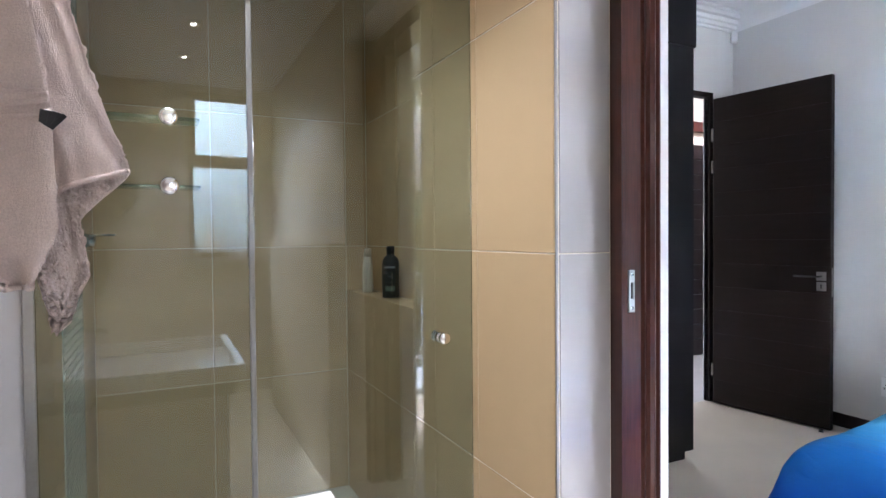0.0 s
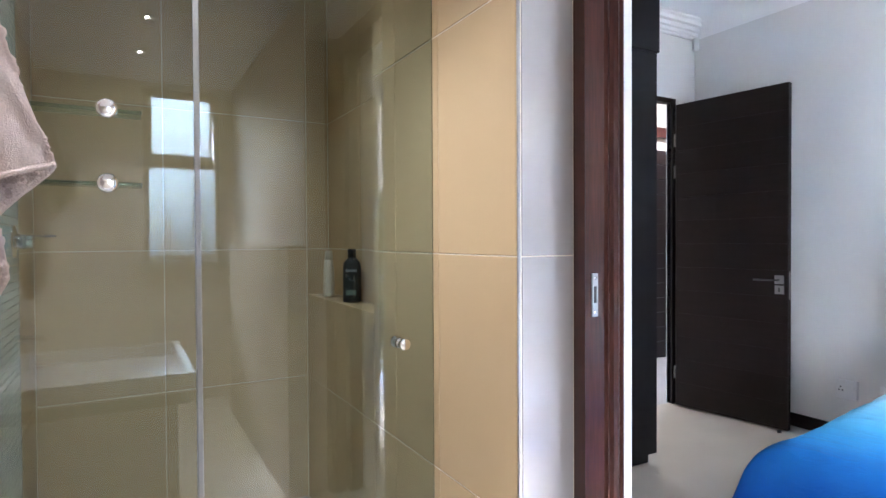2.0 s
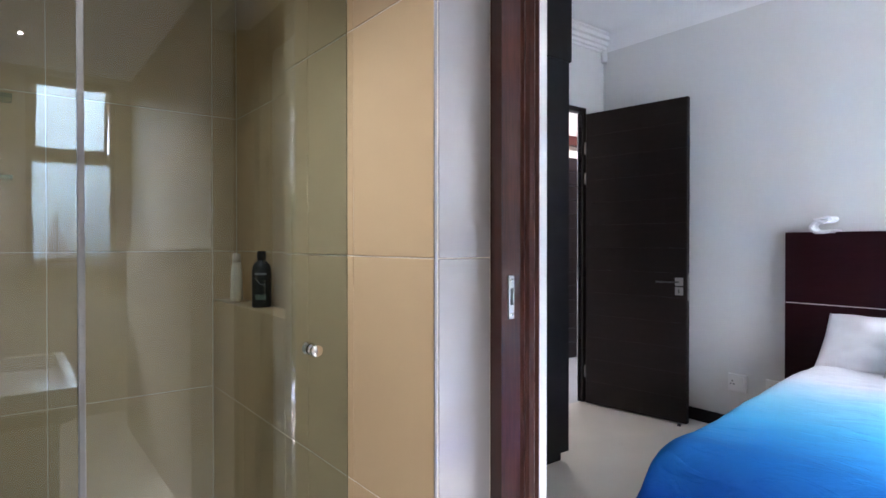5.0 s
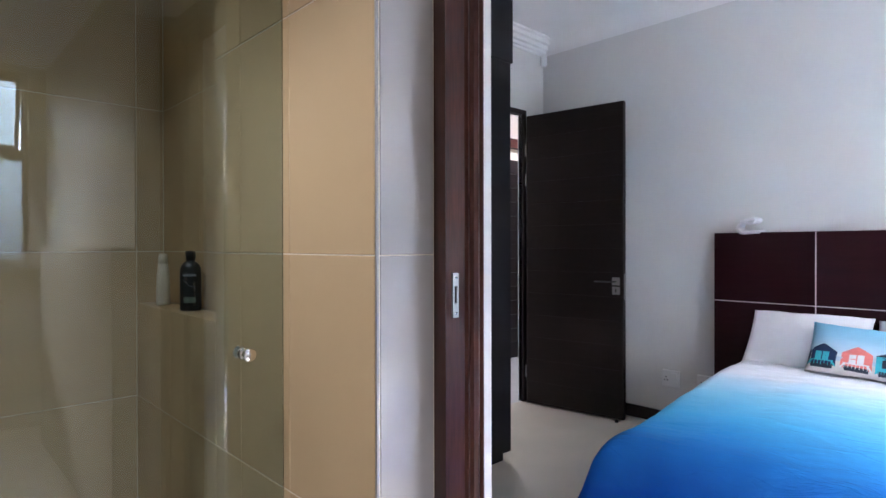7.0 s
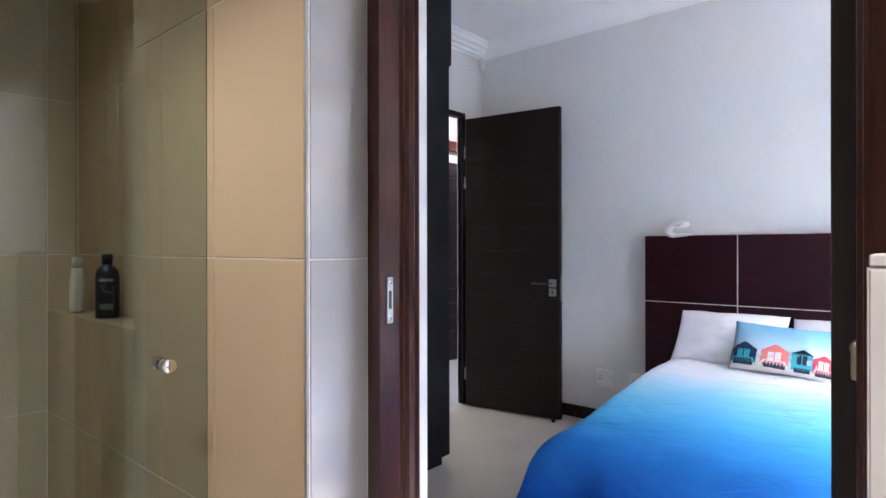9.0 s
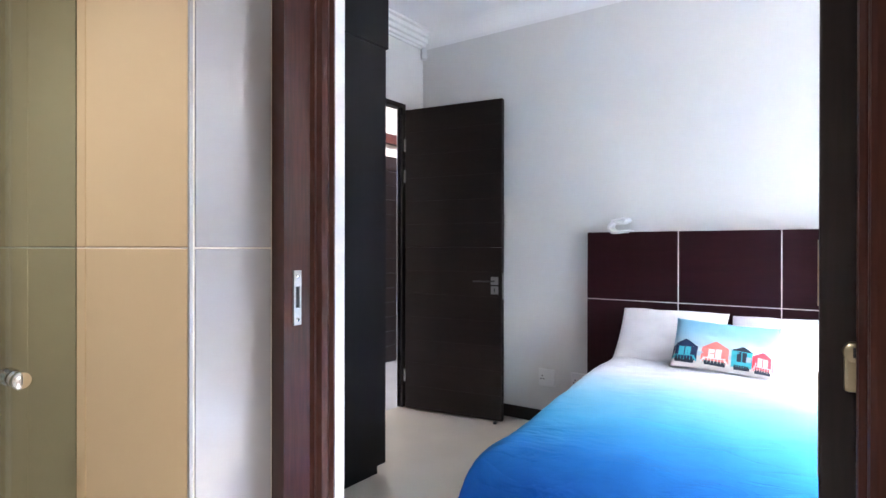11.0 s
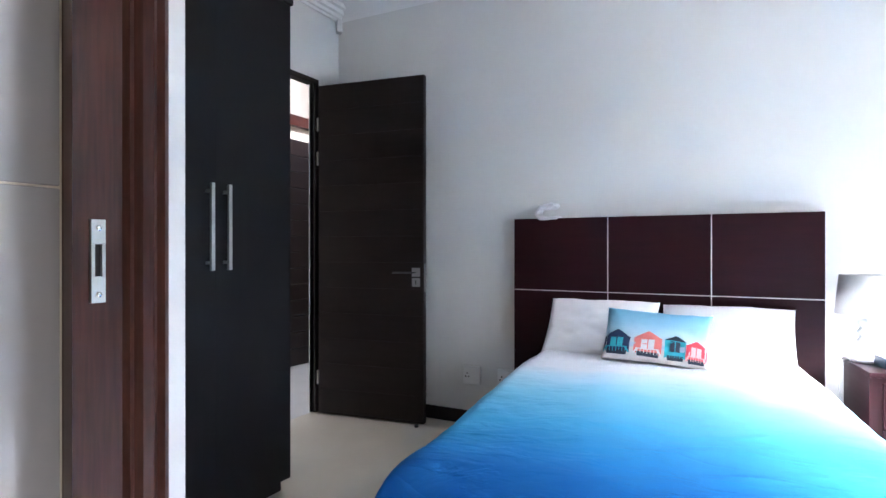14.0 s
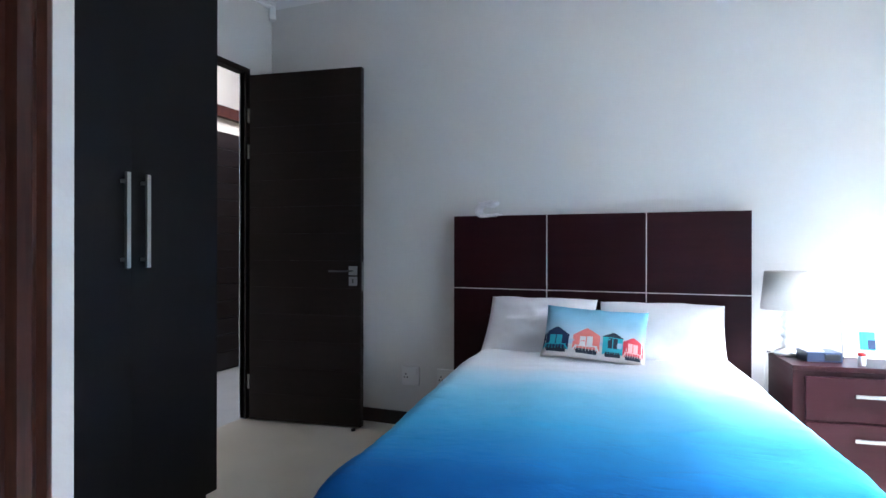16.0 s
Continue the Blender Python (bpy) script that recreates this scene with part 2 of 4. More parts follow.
def tiled(parent, axis, plane, cuts, zcuts, sign, material=TILE):
    """Tiles on a wall. axis: the wall's normal; sign: where they stick out."""
    for a, b in zip(cuts, cuts[1:]):
        for z0, z1 in zip(zcuts, zcuts[1:]):
            p0, p1 = sorted((plane, plane - sign * (TT + 0.004)))
            if axis == "x":
                tile(parent, p0, a + G, z0 + G, p1, b - G, z1 - G, material)
            else:
                tile(parent, a + G, p0, z0 + G, b - G, p1, z1 - G, material)


# ---- doorway between bathroom and bedroom ----
JY = 0.89
trim_corner = setting(part("trim_corner", box(SX - 0.001, 0.949, 0, SX + 0.006, 0.9545, BCEIL, bevel=0.0015), mat("satin_trim", (0.42, 0.41, 0.4), rough=0.45, metal=0.8, vary=0.1)), "thin metal corner trim", "trim")


def jamb_profile(sign, y):
    """Moulded frame section in plan: flat stop, then ogee steps; sign +1 sticks out towards -y."""
    s = -sign
    pts = [(1.165, y - s * 0.07), (1.163, y - s * 0.058), (1.141, y), (1.2, y), (1.206, y + s * 0.006), (1.214, y + s * 0.002), (1.222, y + s * 0.008),
           (1.236, y + s * 0.01), (1.244, y + s * 0.004), (1.252, y + s * 0.009), (1.26, y + s * 0.004), (1.264, y), (1.264, y - s * 0.07)]
    return pts


door_frame = setting(part("door_frame", extrude_profile([(x, y) for x, y in jamb_profile(1, JY)], 0, 2.2), REDWOOD), "varnished reddish-brown moulded door frame", "door frame")
part("frame_head", box(1.15, 0.0, 2.13, 1.264, JY + 0.06, 2.2, bevel=0.004), REDWOOD, door_frame)
part("frame_jamb", boxes([(1.10, 0.0, 0, 1.178, 0.068, 2.2), (1.125, 0.03, 0, 1.15, 0.076, 2.2), (1.236, 0.0, 0, 1.264, 0.068, 2.2)], bevel=0.006), REDWOOD, door_frame)

strike = thing("strike_plate", "steel strike plate screwed into the door frame", "strike plate")
part("plate", boxes([(1.16, JY - 0.004, 1.052, 1.177, JY + 0.001, 1.083), (1.16, JY - 0.004, 1.121, 1.177, JY + 0.001, 1.15), (1.16, JY - 0.004, 1.083, 1.1645, JY + 0.001, 1.121), (1.1725, JY - 0.004, 1.083, 1.177, JY + 0.001, 1.121)], bevel=0.0006), STEEL, strike)
part("slot", box(1.1645, JY - 0.0015, 1.083, 1.1725, JY + 0.004, 1.121), DARKWOOD, strike)
for z in (1.062, 1.140):
    part("screw", lathe([(0, 0.0012), (0.0032, 0.001), (0.004, 0), (0, -0.001)], 14, pose(1.1685, JY - 0.0042, z, 90)), CHROME, strike)

slide = thing("sliding_door", "dark brown wooden sliding door pushed back into its pocket", "door")
part("leaf", box(1.186, -0.75, 0.008, 1.228, 0.107, 2.13, bevel=0.003), DARKWOOD, slide)
cyl = part("lock_cylinder", lathe([(0, 0.009), (0.0085, 0.009), (0.01, 0.007), (0.01, -0.002), (0, -0.002)], 20, pose(1.184, 0.077, 1.088, 0, -90)), BRASS, slide, "satin brass lock cylinder")
part("cylinder_body", box(1.1765, 0.068, 1.048, 1.188, 0.086, 1.09, bevel=0.004), BRASS, cyl)
part("keyhole", box(1.174, 0.0758, 1.083, 1.1785, 0.0782, 1.093), BLACK, cyl)
for z0, z1 in ((1.13, 1.2), (0.95, 1.06), (0.82, 0.89), (0.7, 0.78)):
    part("latch_plate", box(1.203, 0.106, z0, 1.213, 0.1085, z1, bevel=0.001), BRASS, slide)

# ---- half-height tiled ledge beside the door ----
ledge = setting(part("wall_ledge", boxes([(0.9 + TT, -1.6, 0, SX + TT, 0.05, 1.195)]), GROUT), "half-height tiled ledge", "ledge")
# ---- shower: fixed glass, door, shelf, bottles ----
screen = thing("shower_screen", "frameless clear glass shower screen with chrome hinges", "shower screen")
part("fixed_panel", box(SL + 0.018, SY0 - 0.004, 0.03, 0.376, SY0 + 0.004, 2.2, bevel=0.001, seg=1), SHOWER_GLASS, screen).visible_shadow = False
dpan = part("door_panel", box(0.382, SY0 - 0.004, 0.03, 0.988, SY0 + 0.004, 2.2, bevel=0.001, seg=1), SHOWER_GLASS, screen)
dpan.visible_shadow = False
part("seal", box(0.3755, SY0 - 0.007, 0.03, 0.3885, SY0 + 0.007, 2.2, bevel=0.003), mat("seal_plastic", (0.2, 0.195, 0.18), rough=0.4, spec=0.3, vary=0.06), screen)
part("wall_channel", box(SL - 0.002, SY0 - 0.012, 0, SL + 0.018, SY0 + 0.012, 2.22, bevel=0.002), STEEL, screen)
for z in (0.35, 1.84):
    part("hinge", box(0.352, SY0 - 0.016, z - 0.03, 0.445, SY0 + 0.016, z + 0.03, bevel=0.005), CHROME, screen)
knob_profile = [(0, 0.034), (0.012, 0.034), (0.0165, 0.03), (0.017, 0.022), (0.011, 0.014), (0.011, 0.006), (0.015, 0.004), (0.015, 0), (0, 0)]
for turn in (90, -90):
    part("knob", lathe(knob_profile, 24, pose(0.886, SY0 - 0.004 if turn == 90 else SY0 + 0.004, 0.95, turn)), CHROME, dpan, "chrome door knob")
for z in (1.509, 1.352):
    sh = thing("glass_shelf", "glass shelf held by chrome discs on the shower glass", "shelf", group="glass shelves")
    part("shelf_board", box(SL + 0.02, SY0 + 0.012, z - 0.004, 0.272, SY0 + 0.075, z + 0.004, bevel=0.001, seg=1), SHELF_GLASS, sh)
    for x in (0.0, 0.206):
        part("disc", lathe([(0, 0.014), (0.012, 0.0135), (0.0185, 0.011), (0.021, 0.005), (0.021, 0), (0, 0)], 28, pose(x, SY0 - 0.004, z, 90)), CHROME, sh, "chrome disc")
        part("clamp", lathe([(0, 0.03), (0.012, 0.03), (0.012, 0), (0, 0)], 20, pose(x, SY0 + 0.004, z, -90)), CHROME, sh)

mixer = thing("shower_mixer", "chrome lever mixer on the shower wall", "shower mixer")
part("plate", lathe([(0, 0.008), (0.05, 0.007), (0.055, 0.0), (0, 0.0)], 32, pose(SL, 2.15, 1.23, 0, 90)), CHROME, mixer)
part("body", lathe([(0, 0.05), (0.02, 0.05), (0.023, 0.046), (0.023, 0.0), (0, 0.0)], 24, pose(SL + 0.006, 2.15, 1.23, 0, 90)), CHROME, mixer)
part("lever", boxes([(SL + 0.04, 2.138, 1.225, SL + 0.056, 2.162, 1.25), (SL + 0.05, 2.14, 1.243, SL + 0.115, 2.16, 1.252)], bevel=0.003), CHROME, mixer)

MOSAIC = mat("teal_glass_mosaic", (0.42, 0.5, 0.46), rough=0.15, vary=0.15, fine=30, per_piece=0.0, colour2=(0.48, 0.47, 0.4))
bm = bmesh.new()
for i in range(18):
    for k in range(96):
        y0, z0 = 1.8 + i * 0.025, 0.005 + k * 0.025
        vs = [bm.verts.new((SL + 0.0035, y0 + dy, z0 + dz)) for dy, dz in ((0.002, 0.002), (0.023, 0.002), (0.023, 0.023), (0.002, 0.023))]
        ws = [bm.verts.new((SL - 0.001, y0 + dy, z0 + dz)) for dy, dz in ((0.001, 0.001), (0.024, 0.001), (0.024, 0.024), (0.001, 0.024))]
        bm.faces.new(vs)
        for a in range(4):
            bm.faces.new((vs[a], ws[a], ws[(a + 1) % 4], vs[(a + 1) % 4]))
mosaic = part("mosaic_band", bm, MOSAIC, wall_shower_left)
tagged(mosaic, kind="stuff")
bottle = thing("shampoo_bottle", "black shampoo bottle with grey lettering on the shower ledge", "bottle", at=(1.05, 2.15, 0.977))


def flat_lathe(profile, flat, seg=28):
    bm = lathe(profile, seg)
    bm.transform(Matrix.Diagonal((1, flat, 1, 1)))
    return bm


part("body", flat_lathe([(0, 0), (0.033, 0), (0.037, 0.004), (0.037, 0.14), (0.034, 0.16), (0.022, 0.176), (0.014, 0.18), (0.014, 0.186), (0, 0.186)], 0.62), BLACK, bottle)
part("cap", flat_lathe([(0, 0.184), (0.017, 0.184), (0.0175, 0.212), (0.014, 0.218), (0, 0.218)], 0.75), BLACK, bottle)
part("label_band", box(-0.02, -0.0245, 0.03, 0.02, -0.0222, 0.05), mat("grey_green_label", (0.12, 0.16, 0.12), rough=0.5), bottle)
part("logo_bar", box(-0.022, -0.0245, 0.125, 0.022, -0.0222, 0.134), mat("grey_print", (0.25, 0.26, 0.27), rough=0.5), bottle)
part("swirl", tube([(-0.02 + 0.004 * i, -0.0245, 0.112 - 0.03 * (i / 10) ** 0.6 + 0.004 * math.sin(i)) for i in range(11)], 0.0009, 6), MATS["grey_print"], bottle)
bottle.rotation_euler[2] = radians(-28)
tube1 = thing("lotion_bottle", "slim off-white bottle standing in the shower corner", "bottle", at=(1.04, 2.42, 0.977))
part("body", flat_lathe([(0, 0), (0.024, 0), (0.026, 0.01), (0.024, 0.12), (0.018, 0.165), (0, 0.17)], 0.8), mat("cream_plastic", (0.6, 0.53, 0.42), rough=0.4), tube1)
part("cap", flat_lathe([(0, 0.166), (0.018, 0.166), (0.017, 0.2), (0.012, 0.205), (0, 0.205)], 0.8), MATS["cream_plastic"], tube1)

# ---- towel on its hook ----
towel = thing("towel", "dusty pink terry bath towel hanging in folds from a hook", "towel", at=(-0.06, 1.0, 0))


def towel_sheet(left, right, y, waves, amp, phase=0.0, n=120):
    """Cloth between two side edges, each a row of (x, z) from the hook downwards."""
    def along(edge, v):
        k = v * (len(edge) - 1)
        i = min(int(k), len(edge) - 2)
        q = k - i
        return edge[i][0] * (1 - q) + edge[i + 1][0] * q, edge[i][1] * (1 - q) + edge[i + 1][1] * q

    def fn(u, v):
        (xa, za), (xb, zb) = along(left, v), along(right, v)
        q = u * u * (3 - 2 * u) * 0.4 + u * 0.6
        yy = y - amp * (0.35 + 0.65 * v) * math.sin(waves * math.pi * u + phase) + 0.007 * noise.noise((u * 5, v * 5, y * 30))
        yy += 0.0012 * noise.noise((u * 75, v * 110, y * 50 + 3)) + 0.001 * noise.noise((u * 160, v * 220, 1.0))
        return (xa + (xb - xa) * q, yy, za + (zb - za) * u)
    if n >= 40:
        part("hem", tube([fn(k / 24, 1.0) for k in range(25)], 0.0045, 8), TOWEL, towel)
    bm = grid(n, n, fn)
    bmesh.ops.recalc_face_normals(bm, faces=bm.faces[:])
    bmesh.ops.solidify(bm, geom=bm.faces[:], thickness=0.008)
    for f in bm.faces:
        f.smooth = True
    return bm


part("right_fold", towel_sheet([(-0.03, 1.95), (0.0, 1.7), (0.06, 1.45), (0.1, 1.31)], [(0.02, 1.95), (0.1, 1.68), (0.15, 1.5), (0.2, 1.352)], 0.0, 1.2, 0.02, 0.4), TOWEL, towel)
part("right_fold_inside", towel_sheet([(0.02, 1.5), (0.06, 1.42), (0.1, 1.35), (0.12, 1.262)], [(0.15, 1.45), (0.17, 1.42), (0.185, 1.39), (0.198, 1.35)], 0.03, 1.0, 0.01), TOWEL, towel)
part("tail_fold", towel_sheet([(-0.06, 1.9), (-0.02, 1.6), (0.02, 1.3), (0.06, 1.21), (0.092, 1.088)], [(0.0, 1.9), (0.08, 1.6), (0.12, 1.3), (0.138, 1.17), (0.102, 1.094)], 0.035, 1.6, 0.012, 0.9), TOWEL, towel)
part("front_fold", towel_sheet([(-0.16, 1.95), (-0.2, 1.7), (-0.2, 1.45), (-0.18, 1.25), (0.03, 1.16)], [(-0.01, 1.95), (0.07, 1.65), (0.1, 1.43), (0.106, 1.25), (0.07, 1.158)], -0.04, 2.6, 0.018, 0.2), TOWEL, towel)
part("top_hem", towel_sheet([(-0.16, 1.95), (-0.2, 1.75), (-0.2, 1.55), (-0.2, 1.4)], [(-0.02, 1.95), (0.06, 1.65), (0.09, 1.52), (0.098, 1.42)], -0.07, 2.4, 0.012, 0.3), TOWEL, towel)
part("hem_band", towel_sheet([(-0.2, 1.44), (-0.2, 1.415)], [(0.099, 1.458), (0.101, 1.433)], -0.079, 2.4, 0.012, 0.3, 14), TOWEL, towel)
bm = bmesh.new()
for k in range(6):
    own = box(-0.0036, -0.002 - 0.0004 * (k % 2), -0.014, 0.0036, 0.002, 0.012, bevel=0.0008, seg=1)
    own.transform(pose(-0.01 + 0.0042 * k, 0, 0, 0, -14 + 7 * k) @ Matrix.Diagonal((1, 1, 0.75 + 0.07 * k, 1)))
    me = bpy.data.meshes.new("tmp")
    own.to_mesh(me)
    own.free()
    bm.from_mesh(me)
    bpy.data.meshes.remove(me)
bm.transform(pose(0.104, -0.094, 1.412, 0, 20))
part("tag", bm, BLACK, towel, "black ribbed tag")
hook = thing("towel_hook", "chrome wall hook that holds the towel", "hook")
part("rose", lathe([(0, 0.012), (0.02, 0.01), (0.024, 0)], 20, pose(-0.12, SY0, 1.96, 90)), CHROME, hook)
part("arm", tube([(-0.12, SY0 - 0.005, 1.96), (-0.11, 1.2, 1.955), (-0.075, 1.04, 1.95), (-0.06, 1.0, 1.965), (-0.06, 0.985, 1.985)], 0.007, 10), CHROME, hook)

# ---- vanity ----
vanity = thing("vanity", "white painted bathroom vanity with pale top", "vanity")
part("cabinet", box(-0.6, 0.16, 0.08, 0.38, 0.74, 0.72, bevel=0.003), WHITE, vanity)
part("plinth", box(-0.58, 0.2, 0.0, 0.34, 0.7, 0.08), WHITE, vanity)
part("top", box(-0.62, 0.13, 0.72, 0.41, 0.785, 0.76, bevel=0.004), TILE_PALE, vanity)
basin = thing("wash_basin", "rectangular white ceramic basin on the vanity", "basin")


def basin_shape():
    x0, x1, y0, y1, zt, zb = -0.1, 0.43, 0.15, 0.8, 0.82, 0.76
    bm = boxes([(x0, y0, zb, x1, y0 + 0.03, zt), (x0, y1 - 0.03, zb, x1, y1, zt), (x0, y0 + 0.03, zb, x0 + 0.03, y1 - 0.03, zt), (x1 - 0.03, y0 + 0.03, zb, x1, y1 - 0.03, zt), (x0 + 0.03, y0 + 0.03, zb, x1 - 0.03, y1 - 0.03, zb + 0.012)], bevel=0.003)
    return bm


part("bowl", basin_shape(), CERAMIC, basin)
part("tap", tube([(-0.15, 0.48, 0.76), (-0.15, 0.48, 0.9), (-0.13, 0.48, 0.92), (0.0, 0.48, 0.915), (0.01, 0.48, 0.895)], 0.012, 12), CHROME, basin, "chrome tap")

# ---- bathroom window ----
BRONZE = mat("bronze_aluminium", (0.3, 0.26, 0.21), rough=0.4, metal=0.6)
BWM = 1.8


def rim(x0, x1, z0, z1, w, y0, y1):
    return [(x0, y0, z0, x0 + w, y1, z1), (x1 - w, y0, z0, x1, y1, z1), (x0 + w, y0, z0, x1 - w, y1, z0 + w), (x0 + w, y0, z1 - w, x1 - w, y1, z1)]


win = setting(part("window_1", boxes(rim(BW0, BW1, BWZ0, BWZ1, 0.035, -2.16, -2.1) + [(BW0 + 0.035, -2.16, BWM, BW1 - 0.035, -2.1, BWM + 0.07)], bevel=0.003), BRONZE), "narrow bronze aluminium bathroom window with an open top light", "window")
bm = boxes(rim(BW0 + 0.037, BW1 - 0.037, BWM + 0.072, BWZ1 - 0.037, 0.025, -2.13, -2.105), bevel=0.002)
bm.transform(Matrix.Translation((0, -2.12, BWZ1 - 0.037)) @ Matrix.Rotation(radians(-14), 4, "X") @ Matrix.Translation((0, 2.12, -BWZ1 + 0.037)))
sash = part("window_sash", bm, BRONZE, win)
bm = boxes([(BW0 + 0.06, -2.12, BWM + 0.097, BW1 - 0.06, -2.115, BWZ1 - 0.06)])
bm.transform(Matrix.Translation((0, -2.12, BWZ1 - 0.037)) @ Matrix.Rotation(radians(-14), 4, "X") @ Matrix.Translation((0, 2.12, -BWZ1 + 0.037)))
part("pane", bm, FROSTED, sash).visible_shadow = False
part("window_sill", box(BW0 - 0.05, -2.05, BWZ0 - 0.02, BW1 + 0.05, -1.95, BWZ0, bevel=0.003), TILE_PALE, win)
part("pane", box(BW0 + 0.035, -2.135, BWZ0 + 0.035, BW1 - 0.035, -2.13, BWM), FROSTED, win).visible_shadow = False
boat = thing("model_boat", "small model sailing boat on the bathroom window sill", "model boat", at=(0.54, -1.99, BWZ0))
part("hull", extrude_profile([(-0.09, 0), (-0.06, -0.018), (0.05, -0.018), (0.1, 0), (0.05, 0.018), (-0.06, 0.018)], 0.005, 0.035), REDWOOD, boat)
part("mast", tube([(0, 0, 0.03), (0, 0, 0.36)], 0.003), REDWOOD, boat)
for pts in (((-0.085, 0.05), (-0.006, 0.05), (-0.006, 0.33)), ((0.006, 0.06), (0.095, 0.05), (0.006, 0.24))):
    bm = bmesh.new()
    lo = [bm.verts.new((x, -0.001, z)) for x, z in pts]
    hi = [bm.verts.new((x, 0.001, z)) for x, z in pts]
    bm.faces.new(lo)
    bm.faces.new(hi[::-1])
    for i in range(3):
        bm.faces.new((lo[i], hi[i], hi[(i + 1) % 3], lo[(i + 1) % 3]))
    bmesh.ops.recalc_face_normals(bm, faces=bm.faces[:])
    part("sail", bm, LINEN, boat)

bulb_glow = bpy.data.materials.new("downlight_glow")
bulb_glow.use_nodes = True
bulb_glow.node_tree.nodes["Principled BSDF"].inputs["Emission Color"].default_value = (1, 0.9, 0.75, 1)
bulb_glow.node_tree.nodes["Principled BSDF"].inputs["Emission Strength"].default_value = 18
# The third and fourth fittings only house the added fill spots.
for sx, sy, power in SPOTS:
    dl = thing("downlight", "small recessed ceiling downlight, two of the set added as fill", "downlight", at=(sx, sy, BCEIL), group="bathroom downlights")
    part("rim", lathe([(0.014, 0.0), (0.045, 0.0), (0.045, -0.004), (0.032, -0.008), (0.014, 0.0)], 28), CHROME, dl)
    part("bulb", lathe([(0, -0.003), (0.013, -0.003), (0.013, 0.0)], 24), bulb_glow, dl)

# ---- bedroom: structure ----
BX, BY0, BY1, CEILZ = 4.06, -1.3, 2.80, 2.86
WX = 1.264
wall_west = setting(part("wall_west", boxes([(WX, JY, 0, 1.289, 2.95, 3.0), (WX, BY0 - 0.15, 0, 1.345, 0.09, 3.0), (WX, 0.068, 2.2, 1.289, JY, 3.0)]), PLASTER), "pale grey plastered wall beside the doorway", "wall")
wall_east = setting(part("wall_east", box(BX, BY0 - 0.15, 0, BX + 0.15, BY1, 3.0), PLASTER), "pale grey painted wall behind the bed", "wall")
DX0, DX1, DZ = 3.0, 3.79, 2.235
wall_north = setting(part("wall_north", boxes([(1.289, BY1, 0, DX0, BY1 + 0.06, 3.0), (DX1, BY1, 0, BX + 0.15, BY1 + 0.042, 3.0), (DX0, BY1, DZ + 0.035, DX1, BY1 + 0.06, 3.0)]), PLASTER), "pale grey painted wall with a doorway", "wall")
PX0, PX1, PZ = 1.4, 4.0, 2.4
wall_south = setting(part("wall_south", boxes([(1.289, BY0 - 0.15, 0, PX0, BY0, 3.0), (PX1, BY0 - 0.15, 0, BX, BY0, 3.0), (PX0, BY0 - 0.15, PZ, PX1, BY0, 3.0)]), PLASTER), "pale painted wall around the balcony doors", "wall")
ceiling = setting(part("ceiling", box(1.289, BY0, CEILZ, BX, BY1, CEILZ + 0.1), CEIL), "white bedroom ceiling", "ceiling")
floor = setting(part("floor", box(1.15, BY0 - 0.15, -0.12, BX + 0.15, BY1 + 0.02, 0), CARPET), "oatmeal fitted carpet", "floor")
COVE = [(0, 0), (0.012, 0), (0.016, 0.016), (0.032, 0.02), (0.036, 0.04), (0.056, 0.046), (0.062, 0.07), (0.088, 0.076), (0.094, 0.1), (0.12, 0.105), (0.12, 0.119), (0, 0.119)]


SMOOTH = [(0, 0)] + [(0.13 * (1 - math.cos(k * math.pi / 16)), 0.119 * math.sin(k * math.pi / 16)) for k in range(1, 9)] + [(0, 0.119)]


def cornice(name, p0, p1, inward, section=COVE):
    d = Vector(p1) - Vector(p0)
    bm = bmesh.new()
    ends = []
    for p in (p0, p1):
        ends.append([bm.verts.new((p[0] + inward[0] * a, p[1] + inward[1] * a, CEILZ - 0.12 + b)) for a, b in section])
    n = len(section)
    for i in range(n):
        bm.faces.new((ends[0][i], ends[0][(i + 1) % n], ends[1][(i + 1) % n], ends[1][i]))
    bm.faces.new(ends[0])
    bm.faces.new(ends[1][::-1])
    bmesh.ops.recalc_face_normals(bm, faces=bm.faces[:])
    return setting(part(name, bm, CEIL), "white stepped plaster cornice", "cornice")


cornice("cornice_north", (1.3, BY1), (BX, BY1), (0, -1))
cornice("cornice_east", (BX, BY1 - 0.001), (BX, BY0), (-1, 0), SMOOTH)
cornice("cornice_south", (1.3, BY0), (BX - 0.001, BY0), (0, 1))
for nm, b in (("baseboard_east", (BX - 0.016, BY0, 0, BX, BY1 - 0.018, 0.085)), ("baseboard_north", (DX1 + 0.06, BY1 - 0.016, 0, BX, BY1, 0.085))):
    setting(part(nm, box(*b, bevel=0.003), DARKWOOD), "dark wooden skirting board", "skirting board")

# ---- bedroom door and hall ----
frame2 = setting(part("door_frame_2", boxes([(DX1, BY1 - 0.012, 0, DX1 + 0.04, BY1 + 0.038, DZ + 0.035), (DX0 - 0.04, BY1 - 0.012, 0, DX0, BY1 + 0.055, DZ + 0.035), (DX0, BY1 - 0.012, DZ, DX1, BY1 + 0.055, DZ + 0.035)], bevel=0.003), DARKWOOD), "dark brown wooden door frame", "door frame")
leaf_dir = math.degrees(math.atan2(1.994 - 2.745, 3.88 - 3.775))
door = thing("door", "dark espresso wooden door standing open on its hinges", "door", at=(3.775, 2.745, 0), rz=leaf_dir)
LW, LH = 0.758, 2.2
